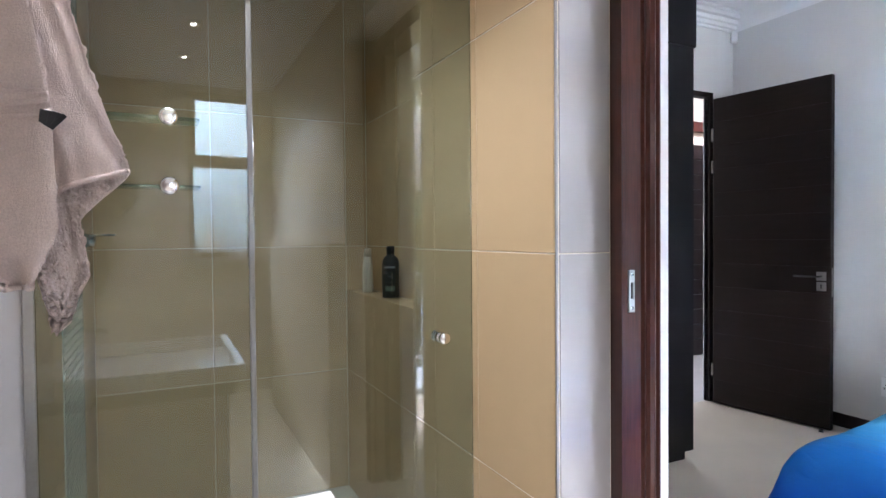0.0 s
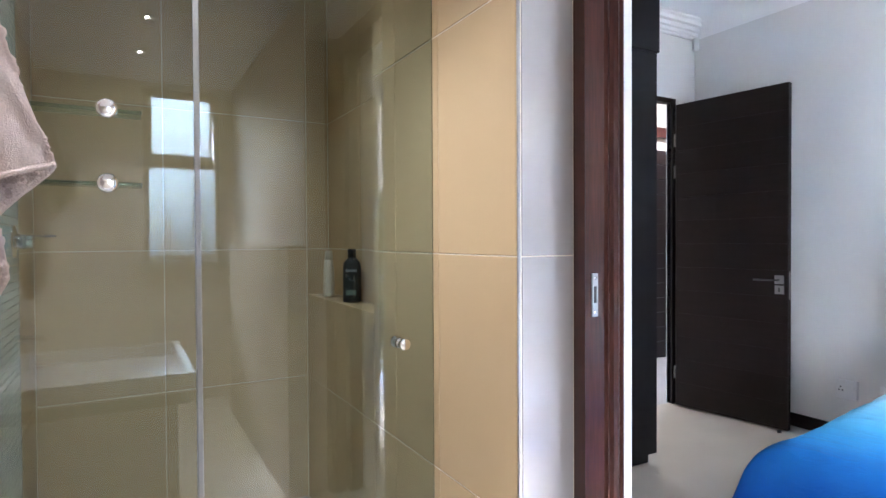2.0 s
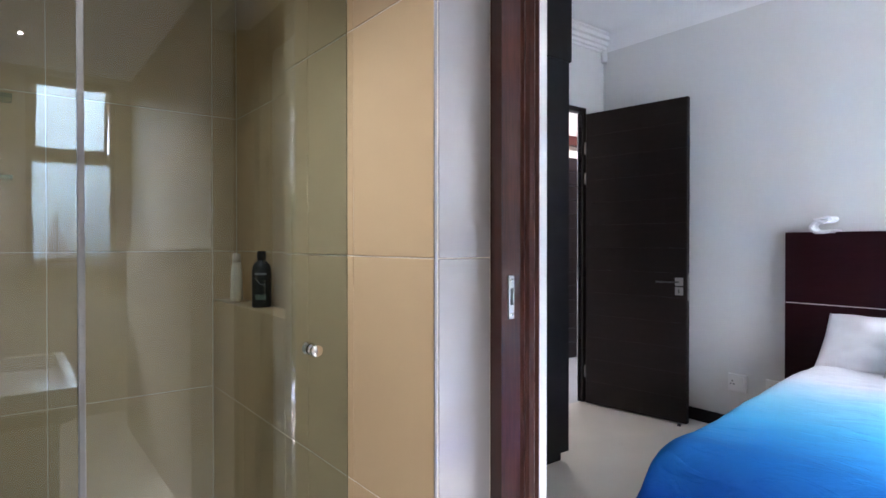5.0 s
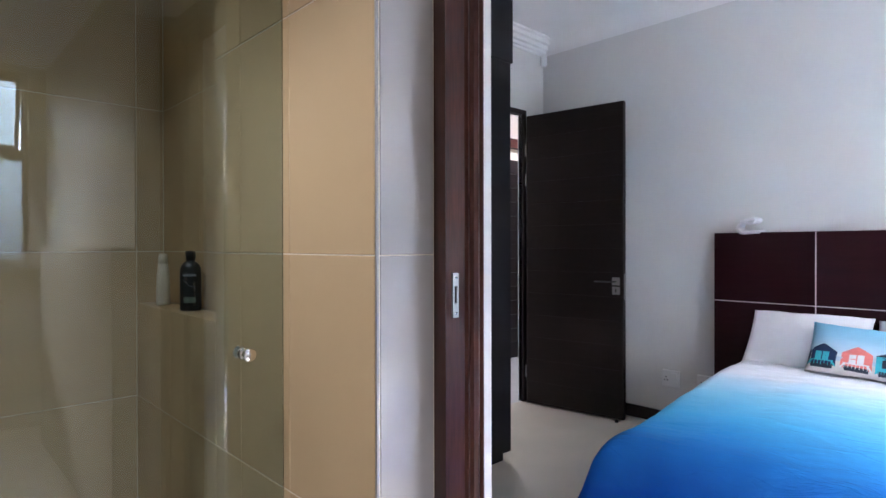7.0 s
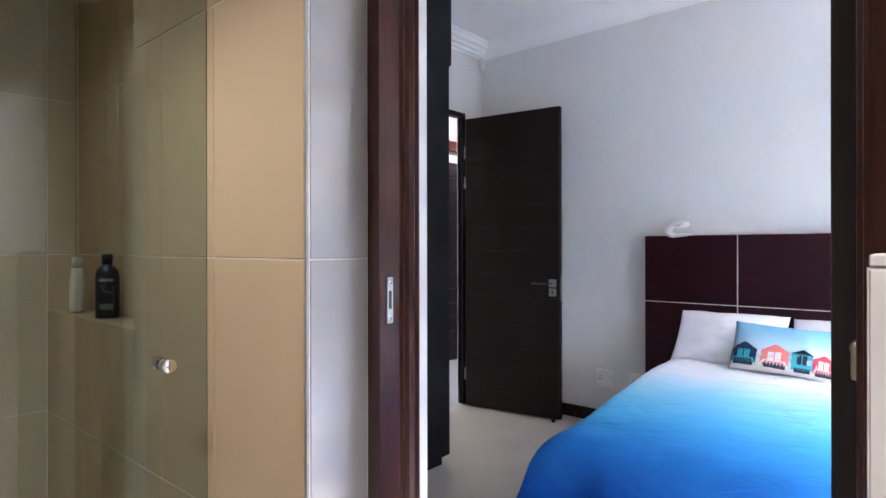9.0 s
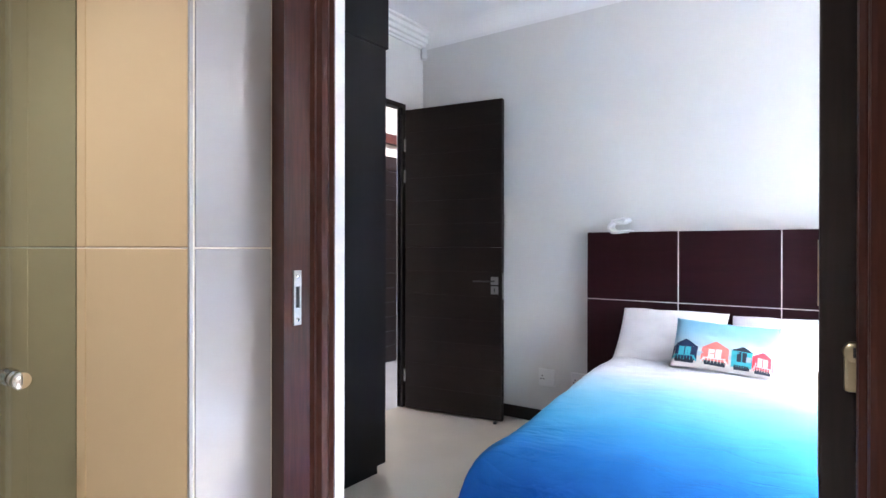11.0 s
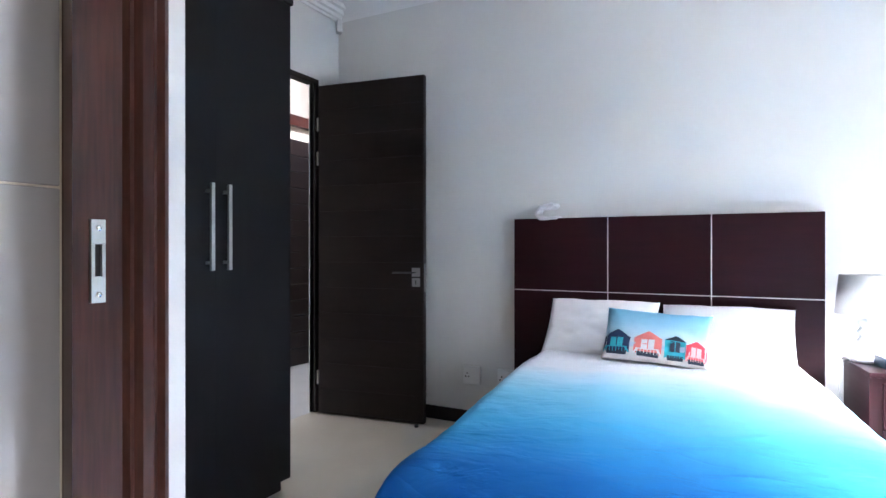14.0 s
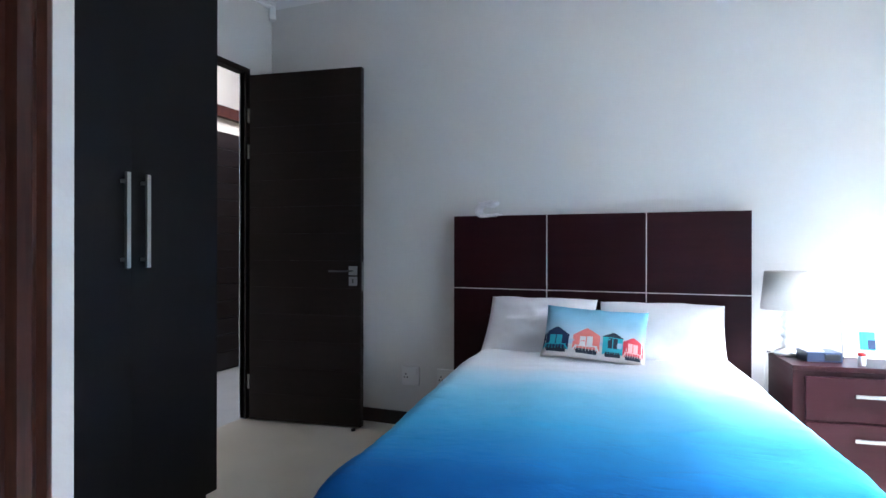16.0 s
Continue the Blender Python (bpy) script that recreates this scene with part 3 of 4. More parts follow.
for i in range(13):
    z0, z1 = 0.01 + i * LH / 13, 0.01 + (i + 1) * LH / 13
    part("plank", box(0.0, 0.0, z0, LW, 0.04, z1 - 0.0002, bevel=0.0007, seg=1), DARKWOOD_H, door)
part("edge_strip", box(LW, 0.0, 0.01, LW + 0.004, 0.04, 0.01 + LH, bevel=0.001, seg=1), DARKWOOD, door)
lever = part("lever_handle", tube([(LW - 0.048, -0.006, 0.965), (LW - 0.048, -0.05, 0.965), (LW - 0.06, -0.056, 0.965), (LW - 0.185, -0.056, 0.963)], 0.0055, 12), DULL_STEEL, door, "dull steel lever handle")
part("rose", box(LW - 0.075, -0.008, 0.938, LW - 0.02, 0.0, 0.993, bevel=0.002), STEEL, lever)
esc = part("escutcheon", box(LW - 0.075, -0.006, 0.874, LW - 0.02, 0.0, 0.929, bevel=0.002), STEEL, door, "square steel keyhole plate")
part("keyhole", box(LW - 0.051, -0.008, 0.889, LW - 0.044, -0.004, 0.914, bevel=0.001), BLACK, esc)
part("latch_plate", box(LW + 0.002, 0.01, 0.84, LW + 0.0055, 0.03, 1.02), STEEL, door)
for z in (0.25, 1.72, 1.95):
    part("hinge", boxes([(-0.012, -0.006, z - 0.045, 0.002, 0.006, z + 0.045)], bevel=0.003), STEEL, door)
stop = thing("door_stop", "small black door stop on the carpet", "door stop", at=(3.84, 2.02, 0))
part("stop_pad", lathe([(0, 0.016), (0.012, 0.014), (0.014, 0), (0, 0)], 14), BLACK, stop)

wall_hall = setting(part("wall_hall", boxes([(2.2, 4.6, 0, 7.4, 4.75, 3.0), (2.05, 2.95, 0, 2.2, 4.75, 3.0), (7.4, 2.8, 0, 7.55, 4.75, 3.0), (BX + 0.15, 2.65, 0, 7.4, 2.8, 3.0)]), HALLPAINT), "cream hall walls", "wall")
floor_hall = setting(part("floor_hall", box(2.05, BY1 + 0.02, -0.12, 7.55, 4.75, -0.002), FLOORTILE), "pale hall floor", "floor")
ceiling_hall = setting(part("ceiling_hall", box(2.05, BY1 + 0.15, 3.0, 7.55, 4.75, 3.1), CEIL), "white hall ceiling", "ceiling")
hdoor = thing("hall_cupboard", "tall dark slatted wooden cupboard front in the hall", "cupboard")
for i in range(14):
    part("slat", box(4.2, 3.96, 0.02 + i * 0.152, 6.4, 3.99, 0.02 + (i + 1) * 0.152 - 0.005, bevel=0.002, seg=1), DARKWOOD_H, hdoor)
part("carcass", box(4.2, 3.991, 0.0, 6.4, 4.55, 2.14), DARKWOOD, hdoor)
setting(part("wall_hall_bulkhead", box(4.2, 3.99, 2.142, 6.4, 4.55, 3.0), HALLPAINT), "cream wall above the hall cupboard", "wall")
beam = thing("hall_rail", "reddish varnished timber rail on the hall wall", "rail")
part("rail_body", box(4.2, 3.93, 2.27, 6.4, 3.989, 2.37, bevel=0.004), REDWOOD, beam)

# ---- wardrobe ----
ward = thing("wardrobe", "tall black-brown built-in wardrobe with steel bar handles", "wardrobe")
WY = 2.06
part("carcass", box(1.3, WY + 0.022, 0.065, 2.758, BY1 - 0.003, CEILZ - 0.004), WENGE, ward)
part("plinth", box(1.3, WY + 0.04, 0, 2.742, BY1 - 0.003, 0.065), WENGE, ward)
for k in range(4):
    if 2.762 - 0.421 * k < 1.5:
        continue
    x0, x1 = max(1.302, 2.762 - 0.421 * (k + 1)), 2.762 - 0.421 * k
    d = part("wardrobe_door", box(x0 + 0.0002, WY, 0.062, x1 - 0.0002, WY + 0.02, 2.23), WENGE, ward)
    part("top_door", box(x0 + 0.0015, WY - 0.012, 2.234, x1 + (0.008 if k == 0 else -0.0015), WY + 0.02, CEILZ - 0.005, bevel=0.0015, seg=1), WENGE, ward)
    hx = x0 + 0.042 if k % 2 == 0 else x1 - 0.042
    hd = part("bar_handle", box(hx - 0.008, WY - 0.038, 1.03, hx + 0.008, WY - 0.026, 1.37, bevel=0.0015), STEEL, d, "brushed steel bar handle")
    for z in (1.06, 1.34):
        part("standoff", box(hx - 0.005, WY - 0.028, z - 0.006, hx + 0.005, WY + 0.001, z + 0.006), STEEL, d)

# ---- bed ----
HX = 3.96
head = thing("headboard", "dark cherry headboard of six panels with pale inlay lines", "headboard")
YC, ZC = [-0.127, 0.356, 0.872, 1.417], [0.1, 0.874, 1.29]
for a, b in zip(YC, YC[1:]):
    for z0, z1 in zip(ZC, ZC[1:]):
        part("panel", box(HX, a + 0.002 * (a > 0), z0 + 0.002, HX + 0.03, b - 0.002 * (b < 1.4), z1, bevel=0.0015, seg=1), CHERRY, head)
for y in YC[1:3]:
    part("inlay", box(HX - 0.0012, y - 0.0023, 0.1, HX + 0.02, y + 0.0023, 1.289), SILVERLINE, head, "pale inlay line")
part("inlay", box(HX - 0.0016, -0.126, 0.8718, HX + 0.02, 1.416, 0.8762), SILVERLINE, head, "pale inlay line")
part("backing", box(HX + 0.03, -0.12, 0.0, BX - 0.02, 1.41, 1.285), CHERRY, head)

BED = Matrix.Translation((3.95, 0.6, 0)) @ Matrix.Rotation(radians(6.5), 4, "Z") @ Matrix.Translation((-3.95, -0.6, 0))
base = thing("bed_base", "upholstered bed base with mattress", "bed")
base.matrix_basis = BED
part("base_box", box(2.0, -0.03, 0.06, 3.87, 1.23, 0.34, bevel=0.02), LINEN, base)
part("mattress", box(2.0, -0.03, 0.342, 3.87, 1.23, 0.55, bevel=0.05, seg=4), LINEN, base)
for x in (2.1, 3.8):
    for y in (0.05, 1.15):
        part("leg", lathe([(0, 0), (0.025, 0), (0.03, 0.07), (0, 0.07)], 14, pose(x, y, 0)), BLACK, base)

DUV = bpy.data.materials.new("ombre_cotton")
DUV.use_nodes = True


def ombre():
    nt = DUV.node_tree
    n, lk = nt.nodes, nt.links
    b = n["Principled BSDF"]
    b.inputs["Roughness"].default_value = 0.8
    b.inputs["Specular IOR Level"].default_value = 0.15
    tc, sep = n.new("ShaderNodeTexCoord"), n.new("ShaderNodeSeparateXYZ")
    lk.new(tc.outputs["UV"], sep.inputs[0])
    ns = n.new("ShaderNodeTexNoise")
    ns.inputs["Scale"].default_value = 5
    lk.new(tc.outputs["Object"], ns.inputs[0])
    ma = n.new("ShaderNodeMath")
    ma.operation = "MULTIPLY_ADD"
    ma.inputs[1].default_value = 0.06
    lk.new(ns.outputs[0], ma.inputs[0])
    lk.new(sep.outputs[0], ma.inputs[2])
    r = n.new("ShaderNodeValToRGB")
    e = r.color_ramp.elements
    e[0].position, e[0].color = 0.0, (0.001, 0.018, 0.15, 1)
    e[1].position, e[1].color = 1.0, (0.78, 0.77, 0.8, 1)
    for p, c in ((0.17, (0.004, 0.05, 0.27, 1)), (0.28, (0.025, 0.19, 0.49, 1)), (0.42, (0.075, 0.36, 0.64, 1)), (0.58, (0.22, 0.54, 0.74, 1)), (0.68, (0.44, 0.66, 0.8, 1)), (0.77, (0.7, 0.73, 0.8, 1))):
        k = e.new(p)
        k.color = c
    lk.new(ma.outputs[0], r.inputs[0])
    lk.new(r.outputs[0], b.inputs["Base Color"])
    bn = n.new("ShaderNodeTexNoise")
    bn.inputs["Scale"].default_value, bn.inputs["Detail"].default_value, bn.inputs["Distortion"].default_value = 5, 7, 0.8
    mp = n.new("ShaderNodeMapping")
    mp.inputs["Rotation"].default_value, mp.inputs["Scale"].default_value = (0, 0, -0.7), (2.0, 1.1, 1.0)
    lk.new(tc.outputs["Object"], mp.inputs[0])
    lk.new(mp.outputs[0], bn.inputs[0])
    bp = n.new("ShaderNodeBump")
    bp.inputs["Strength"].default_value, bp.inputs["Distance"].default_value = 0.36, 0.03
    lk.new(bn.outputs[0], bp.inputs["Height"])
    wr, mp2, edge, bp2 = n.new("ShaderNodeTexNoise"), n.new("ShaderNodeMapping"), n.new("ShaderNodeMapRange"), n.new("ShaderNodeBump")
    mp2.inputs["Rotation"].default_value, mp2.inputs["Scale"].default_value = (0, 0, 0.6), (15.0, 4.5, 6.0)
    wr.inputs["Scale"].default_value, wr.inputs["Detail"].default_value, wr.inputs["Distortion"].default_value = 1.0, 3, 1.2
    edge.inputs[1].default_value, edge.inputs[2].default_value = 0.52, 0.78
    lk.new(tc.outputs["Object"], mp2.inputs[0])
    lk.new(mp2.outputs[0], wr.inputs[0])
    lk.new(wr.outputs[0], edge.inputs[0])
    bp2.inputs["Strength"].default_value, bp2.inputs["Distance"].default_value = 0.35, 0.012
    lk.new(edge.outputs[0], bp2.inputs["Height"])
    lk.new(bp.outputs[0], bp2.inputs["Normal"])
    lk.new(bp2.outputs[0], b.inputs["Normal"])


ombre()
DY0, DY1, DX_F, DX_H, DZT = -0.055, 1.245, 1.96, 3.87, 0.575


def drape(s, half, r=0.11, flare=0.32):
    """Runs over the edge of the bed: s metres from the middle gives the way out and the drop."""
    flat = half - r
    if abs(s) <= flat:
        return s, 0.0
    q = abs(s) - flat
    arc = r * math.pi / 2 * 0.8
    if q < arc:
        a = q / r
        out, drop = flat + r * math.sin(a), r * (1 - math.cos(a))
    else:
        a = arc / r
        out = flat + r * math.sin(a) + (q - arc) * flare
        drop = r * (1 - math.cos(a)) + (q - arc) * 0.95
    return math.copysign(out, s), drop


def duvet_point(u, v):
    half_y, mid_y = (DY1 - DY0) / 2, (DY0 + DY1) / 2
    s = (v - 0.5) * 2 * (half_y + 0.36)
    y, dy = drape(s, half_y)
    length = DX_H - DX_F + 0.4
    l = DX_H - u * length
    over = DX_F + 0.11 - l
    x, dx = l, 0.0
    if over > 0:
        e, dx = drape(over, 0.11)
        x = DX_F + 0.11 - e
    d = max(dx, dy) + 0.3 * min(dx, dy)
    crown = 0.025 * (1 - (2 * v - 1) ** 2) * min(1, u * 4)
    wave = 0.012 * noise.noise((x * 2.3, y * 3.1, 0.3)) + 0.007 * noise.noise((x * 6, y * 7, 2.0))
    crease = noise.noise((x * 16 + y * 6, y * 3.5 - x * 2, 5.0))
    wave += 0.006 * max(0.0, crease) * (0.4 + 0.6 * min(1, u * 3)) - 0.003 * abs(noise.noise((x * 9 - y * 14, x * 3, 8.0)))
    fold = 0.0
    if d > 0.06:
        k = min(1, (d - 0.06) / 0.16)
        fold = k * (0.05 * noise.noise((x * 4.0, y * 4.0, 4.0)) + 0.014 * math.sin(x * 24 + y * 21 + 3 * noise.noise((x * 3, y * 3, 1.0))))
    z = DZT + crown - d + wave * (1 if d < 0.05 else 0.5)
    if dy > dx:
        y += math.copysign(fold, s)
    else:
        x -= fold
    return (x, y + mid_y, max(0.03, z))


bm = grid(180, 160, duvet_point)
uv = bm.loops.layers.uv.new("cloth")
bm.verts.index_update()
for f in bm.faces:
    for lp in f.loops:
        i, j = divmod(lp.vert.index, 161)
        lp[uv].uv = (1 - i / 180, j / 160)
bmesh.ops.recalc_face_normals(bm, faces=bm.faces[:])
duvet = part("duvet", bm, DUV)
duvet.matrix_basis = BED
tagged(duvet, "white to deep blue ombre duvet spread over the bed", "duvet")


def pillow_bm(w, h, t, seed=0.0, n=28, power=2.6):
    bm = bmesh.new()
    for sgn in (1, -1):
        vs = []
        for i in range(n + 1):
            row = []
            for j in range(n + 1):
                a, b = 2 * i / n - 1, 2 * j / n - 1
                ea, eb = 1 - abs(a) ** power, 1 - abs(b) ** power
                puff = t / 2 * (max(0, ea) * max(0, eb)) ** 0.45
                pinch = 1 - 0.09 * (1 - abs(a) ** 2) * abs(b) ** 3
                pin2 = 1 - 0.035 * (1 - abs(b) ** 2) * abs(a) ** 3
                wr = (0.012 * noise.noise((a * 2.2 + seed, b * 2.2, sgn)) + 0.008 * noise.noise((a * 7 + seed, b * 5 + a * 3, sgn + 4))) * (max(0, ea) * max(0, eb)) ** 0.3
                row.append(bm.verts.new((a * w / 2 * pin2, sgn * puff + wr, b * h / 2 * pinch)))
            vs.append(row)
        for i in range(n):
            for j in range(n):
                q = (vs[i][j], vs[i + 1][j], vs[i + 1][j + 1], vs[i][j + 1])
                bm.faces.new(q if sgn < 0 else q[::-1]).smooth = True
    bmesh.ops.remove_doubles(bm, verts=bm.verts[:], dist=0.0006)
    bmesh.ops.recalc_face_normals(bm, faces=bm.faces[:])
    return bm


def pillow(y, z, x, seed, lean, w):
    bm = pillow_bm(w, 0.38, 0.17, seed)
    ob = part("pillow", bm, LINEN)
    ob.matrix_basis = pose(x, y, z, 0, 0, -90) @ pose(0, 0, 0, -lean)
    return tagged(ob, "plump white cotton pillow leaning on the headboard", "pillow", "pillows on the bed")


pillow(0.878, 0.69, 3.78, 0.0, 40, 0.57)
pillow(0.287, 0.685, 3.78, 5.0, 42, 0.585)
# ---- cushion with beach huts ----
from mathutils.bvhtree import BVHTree

CW, CH, CT = 0.47, 0.27, 0.1
cushion = thing("cushion", "pale blue cushion printed with a row of beach huts", "cushion", at=(3.6, 0.555, 0.71))
cushion.matrix_basis = pose(3.575, 0.573, 0.7, 0, 0, -90) @ pose(0, 0, 0, -32, 2.5)
SKY = bpy.data.materials.new("printed_sky_cotton")
SKY.use_nodes = True


def printed_sky():
    n, lk = SKY.node_tree.nodes, SKY.node_tree.links
    b = n["Principled BSDF"]
    b.inputs["Roughness"].default_value = 0.85
    tc, sep, r = n.new("ShaderNodeTexCoord"), n.new("ShaderNodeSeparateXYZ"), n.new("ShaderNodeValToRGB")
    lk.new(tc.outputs["Generated"], sep.inputs[0])
    e = r.color_ramp.elements
    e[0].position, e[0].color = 0.2, (0.6, 0.56, 0.52, 1)
    e[1].position, e[1].color = 1.0, (0.16, 0.42, 0.62, 1)
    for p, c in ((0.27, (0.6, 0.6, 0.6, 1)), (0.4, (0.5, 0.62, 0.7, 1)), (0.7, (0.27, 0.52, 0.68, 1))):
        k = e.new(p)
        k.color = c
    lk.new(sep.outputs[2], r.inputs[0])
    lk.new(r.outputs[0], b.inputs["Base Color"])


printed_sky()
part("cover", pillow_bm(CW, CH, CT, 9.0), SKY, cushion)


shape = pillow_bm(CW, CH, CT, 9.0)
COVER = BVHTree.FromBMesh(shape)
shape.free()


def cloth_patch(corners, lift=0.0015, n=8):
    """A printed four-cornered patch that lies on the cushion's face."""
    c = [Vector(p) for p in corners]

    def fn(u, v):
        p = (c[0] * (1 - u) + c[1] * u) * (1 - v) + (c[3] * (1 - u) + c[2] * u) * v
        hit = COVER.ray_cast(Vector((p.x, -1, p.y)), Vector((0, 1, 0)))[0]
        return (p.x, (hit.y if hit else 0.0) - lift, p.y)
    bm = grid(n, n, fn)
    bmesh.ops.recalc_face_normals(bm, faces=bm.faces[:])
    return bm


INK = {k: mat("print_" + k, c, rough=0.85, vary=0.12, fine=60) for k, c in {
    "navy": (0.012, 0.03, 0.09), "teal": (0.05, 0.4, 0.47), "coral": (0.75, 0.2, 0.17), "white": (0.7, 0.68, 0.66), "red": (0.62, 0.05, 0.07), "dark": (0.02, 0.03, 0.05), "pink": (0.8, 0.42, 0.4)}.items()}


def hut(cx, w, z0, h, wall, door, roof, trim):
    x0, x1, zt = cx - w / 2, cx + w / 2, z0 + h
    part("hut_wall", cloth_patch([(x0, z0), (x1, z0), (x1, zt), (x0, zt)]), INK[wall], cushion)
    part("hut_gable", cloth_patch([(x0 - 0.003, zt), (x1 + 0.003, zt), (cx + 0.004, zt + w * 0.3), (cx - 0.004, zt + w * 0.3)]), INK[roof], cushion)
    for s in (-1, 1):
        part("hut_door", cloth_patch([(cx + s * w * 0.02, z0 + h * 0.3), (cx + s * w * 0.24, z0 + h * 0.3), (cx + s * w * 0.24, z0 + h * 0.95), (cx + s * w * 0.02, z0 + h * 0.95)], 0.0025, 3), INK[door], cushion)
    part("hut_rail", cloth_patch([(x0 + w * 0.08, z0 + h * 0.27), (x1 - w * 0.08, z0 + h * 0.27), (x1 - w * 0.08, z0 + h * 0.33), (x0 + w * 0.08, z0 + h * 0.33)], 0.0032, 6), INK[trim], cushion)
    for s in (-1, 1):
        part("hut_rail", cloth_patch([(cx + s * w * 0.52, z0 - h * 0.02), (cx + s * w * 0.47, z0 - h * 0.06), (cx + s * w * 0.3, z0 + h * 0.3), (cx + s * w * 0.38, z0 + h * 0.32)], 0.0034, 4), INK[trim], cushion)
    for q in range(7):
        bx = cx + w * (-0.36 + 0.12 * q)
        part("hut_post", cloth_patch([(bx - 0.0012, z0), (bx + 0.0012, z0), (bx + 0.0012, z0 + h * 0.3), (bx - 0.0012, z0 + h * 0.3)], 0.003, 2), INK[trim], cushion)
    part("hut_shadow", cloth_patch([(x0 + w * 0.15, z0 - 0.012), (x1 - w * 0.1, z0 - 0.012), (x1 - w * 0.1, z0 + h * 0.12), (x0 + w * 0.1, z0 + h * 0.12)], 0.0025, 4), INK["dark"], cushion)


hut(-0.166, 0.12, -0.1, 0.07, "navy", "teal", "navy", "teal")
hut(-0.026, 0.122, -0.1, 0.07, "coral", "white", "coral", "white")
hut(0.091, 0.088, -0.102, 0.072, "teal", "dark", "dark", "teal")
hut(0.178, 0.085, -0.106, 0.062, "red", "pink", "red", "pink")
part("sea_line", cloth_patch([(-0.2, -0.075), (0.2, -0.075), (0.2, -0.052), (-0.2, -0.052)], 0.0008, 12), mat("print_sea", (0.4, 0.5, 0.6), rough=0.85), cushion)

# ---- cloth on the headboard ----


FOLDS = [(1.15, 1.298), (1.2, 1.296), (1.252, 1.302), (1.266, 1.318), (1.245, 1.33), (1.2, 1.326), (1.168, 1.333), (1.166, 1.347), (1.19, 1.353), (1.235, 1.346), (1.255, 1.343)]


def folded_point(u, v):
    k = u * (len(FOLDS) - 1)
    i = min(int(k), len(FOLDS) - 2)
    q = k - i
    p0, p1, p2, p3 = (FOLDS[max(0, min(len(FOLDS) - 1, i + d))] for d in (-1, 0, 1, 2))
    y, z = (0.5 * (2 * b + (c - a) * q + (2 * a - 5 * b + 4 * c - d) * q * q + (3 * b - a - 3 * c + d) * q ** 3) for a, b, c, d in zip(p0, p1, p2, p3))
    wob = noise.noise((u * 9, v * 2.5, 3.0))
    sag = 0.018 * max(0.0, 0.3 - v) / 0.3 * (1 - u)
    return (3.942 + 0.075 * v + 0.006 * wob, y + 0.008 * noise.noise((v * 3, u * 4, 7.0)) - 0.015 * (v - 0.5), 1.3 + (max(z, 1.3) - 1.3) * 1.35 + 0.009 * wob + (0.006 if u > 0.4 else 0.0) - sag * 0.4)


cloth_bm = grid(66, 14, folded_point)
bmesh.ops.recalc_face_normals(cloth_bm, faces=cloth_bm.faces[:])
bmesh.ops.solidify(cloth_bm, geom=cloth_bm.faces[:], thickness=0.015)
for f in cloth_bm.faces:
    f.smooth = True
tagged(part("folded_cloth", cloth_bm, LINEN), "crumpled white cloth lying on top of the headboard", "cloth")

# ---- bedside table and what stands on it ----
NX, NZ = 3.6, 0.615
ns = thing("bedside_table", "dark cherry bedside table with two drawers", "bedside table")
NY0, NY1 = -0.83, -0.195
NIGHT = Matrix.Translation((3.95, -0.195, 0)) @ Matrix.Rotation(radians(7.5), 4, "Z") @ Matrix.Translation((-3.95, 0.195, 0))
ns.matrix_basis = NIGHT
part("carcass", box(NX + 0.012, NY0, 0.04, 3.945, NY1, NZ - 0.022, bevel=0.002), CHERRY, ns)
part("top", box(NX - 0.004, NY0 - 0.006, NZ - 0.02, 3.95, NY1 + 0.006, NZ, bevel=0.003), CHERRY, ns)
part("plinth", box(NX + 0.04, NY0 + 0.03, 0, 3.93, NY1 - 0.03, 0.04), CHERRY, ns)
for z0, z1, zh in ((0.39, 0.57, 0.5), (0.2, 0.38, 0.318)):
    dr = part("drawer", box(NX, NY0 + 0.04, z0, NX + 0.02, NY1 - 0.045, z1, bevel=0.003), CHERRY, ns)
    part("handle", box(NX - 0.024, -0.61, zh - 0.007, NX - 0.014, -0.415, zh + 0.007, bevel=0.002), STEEL, dr, "steel bar handle")
    for y in (-0.59, -0.435):
        part("handle_post", box(NX - 0.016, y - 0.005, zh - 0.004, NX + 0.002, y + 0.005, zh + 0.004), STEEL, dr)

lampy = thing("table_lamp", "white turned-wood table lamp with grey linen shade", "lamp", at=(3.86, -0.257, NZ))
prof = [(0, 0), (0.05, 0), (0.052, 0.012), (0.045, 0.02), (0.018, 0.03)]
for i in range(4):
    z = 0.035 + i * 0.04
    prof += [(0.014, z), (0.024, z + 0.013), (0.024, z + 0.022), (0.014, z + 0.036)]
prof += [(0.012, 0.2), (0.02, 0.21), (0.008, 0.22), (0.008, 0.26), (0, 0.26)]
part("base", lathe(prof, 28), WHITE, lampy)
part("shade", lathe([(0.104, 0.21), (0.108, 0.21), (0.09, 0.385), (0.087, 0.385), (0.104, 0.21)], 40), SHADE, lampy, "grey linen drum shade")
part("cord", tube([(0.02, 0.04, 0.01), (0.03, 0.07, 0.0), (0.02, 0.085, -0.03), (0.0, 0.09, -0.1), (-0.02, 0.08, -0.25)], 0.003, 6), WHITE, lampy)

boxy = thing("clock_radio", "dark blue boxed device lying on the bedside table", "clock radio", at=(3.77, -0.365, NZ), rz=12)
part("case", box(-0.055, -0.07, 0, 0.055, 0.07, 0.042, bevel=0.003), mat("dark_blue_plastic", (0.03, 0.045, 0.09), rough=0.3), boxy)
part("top_label", box(-0.03, -0.01, 0.042, 0.045, 0.06, 0.0445), PLASTICW, boxy)
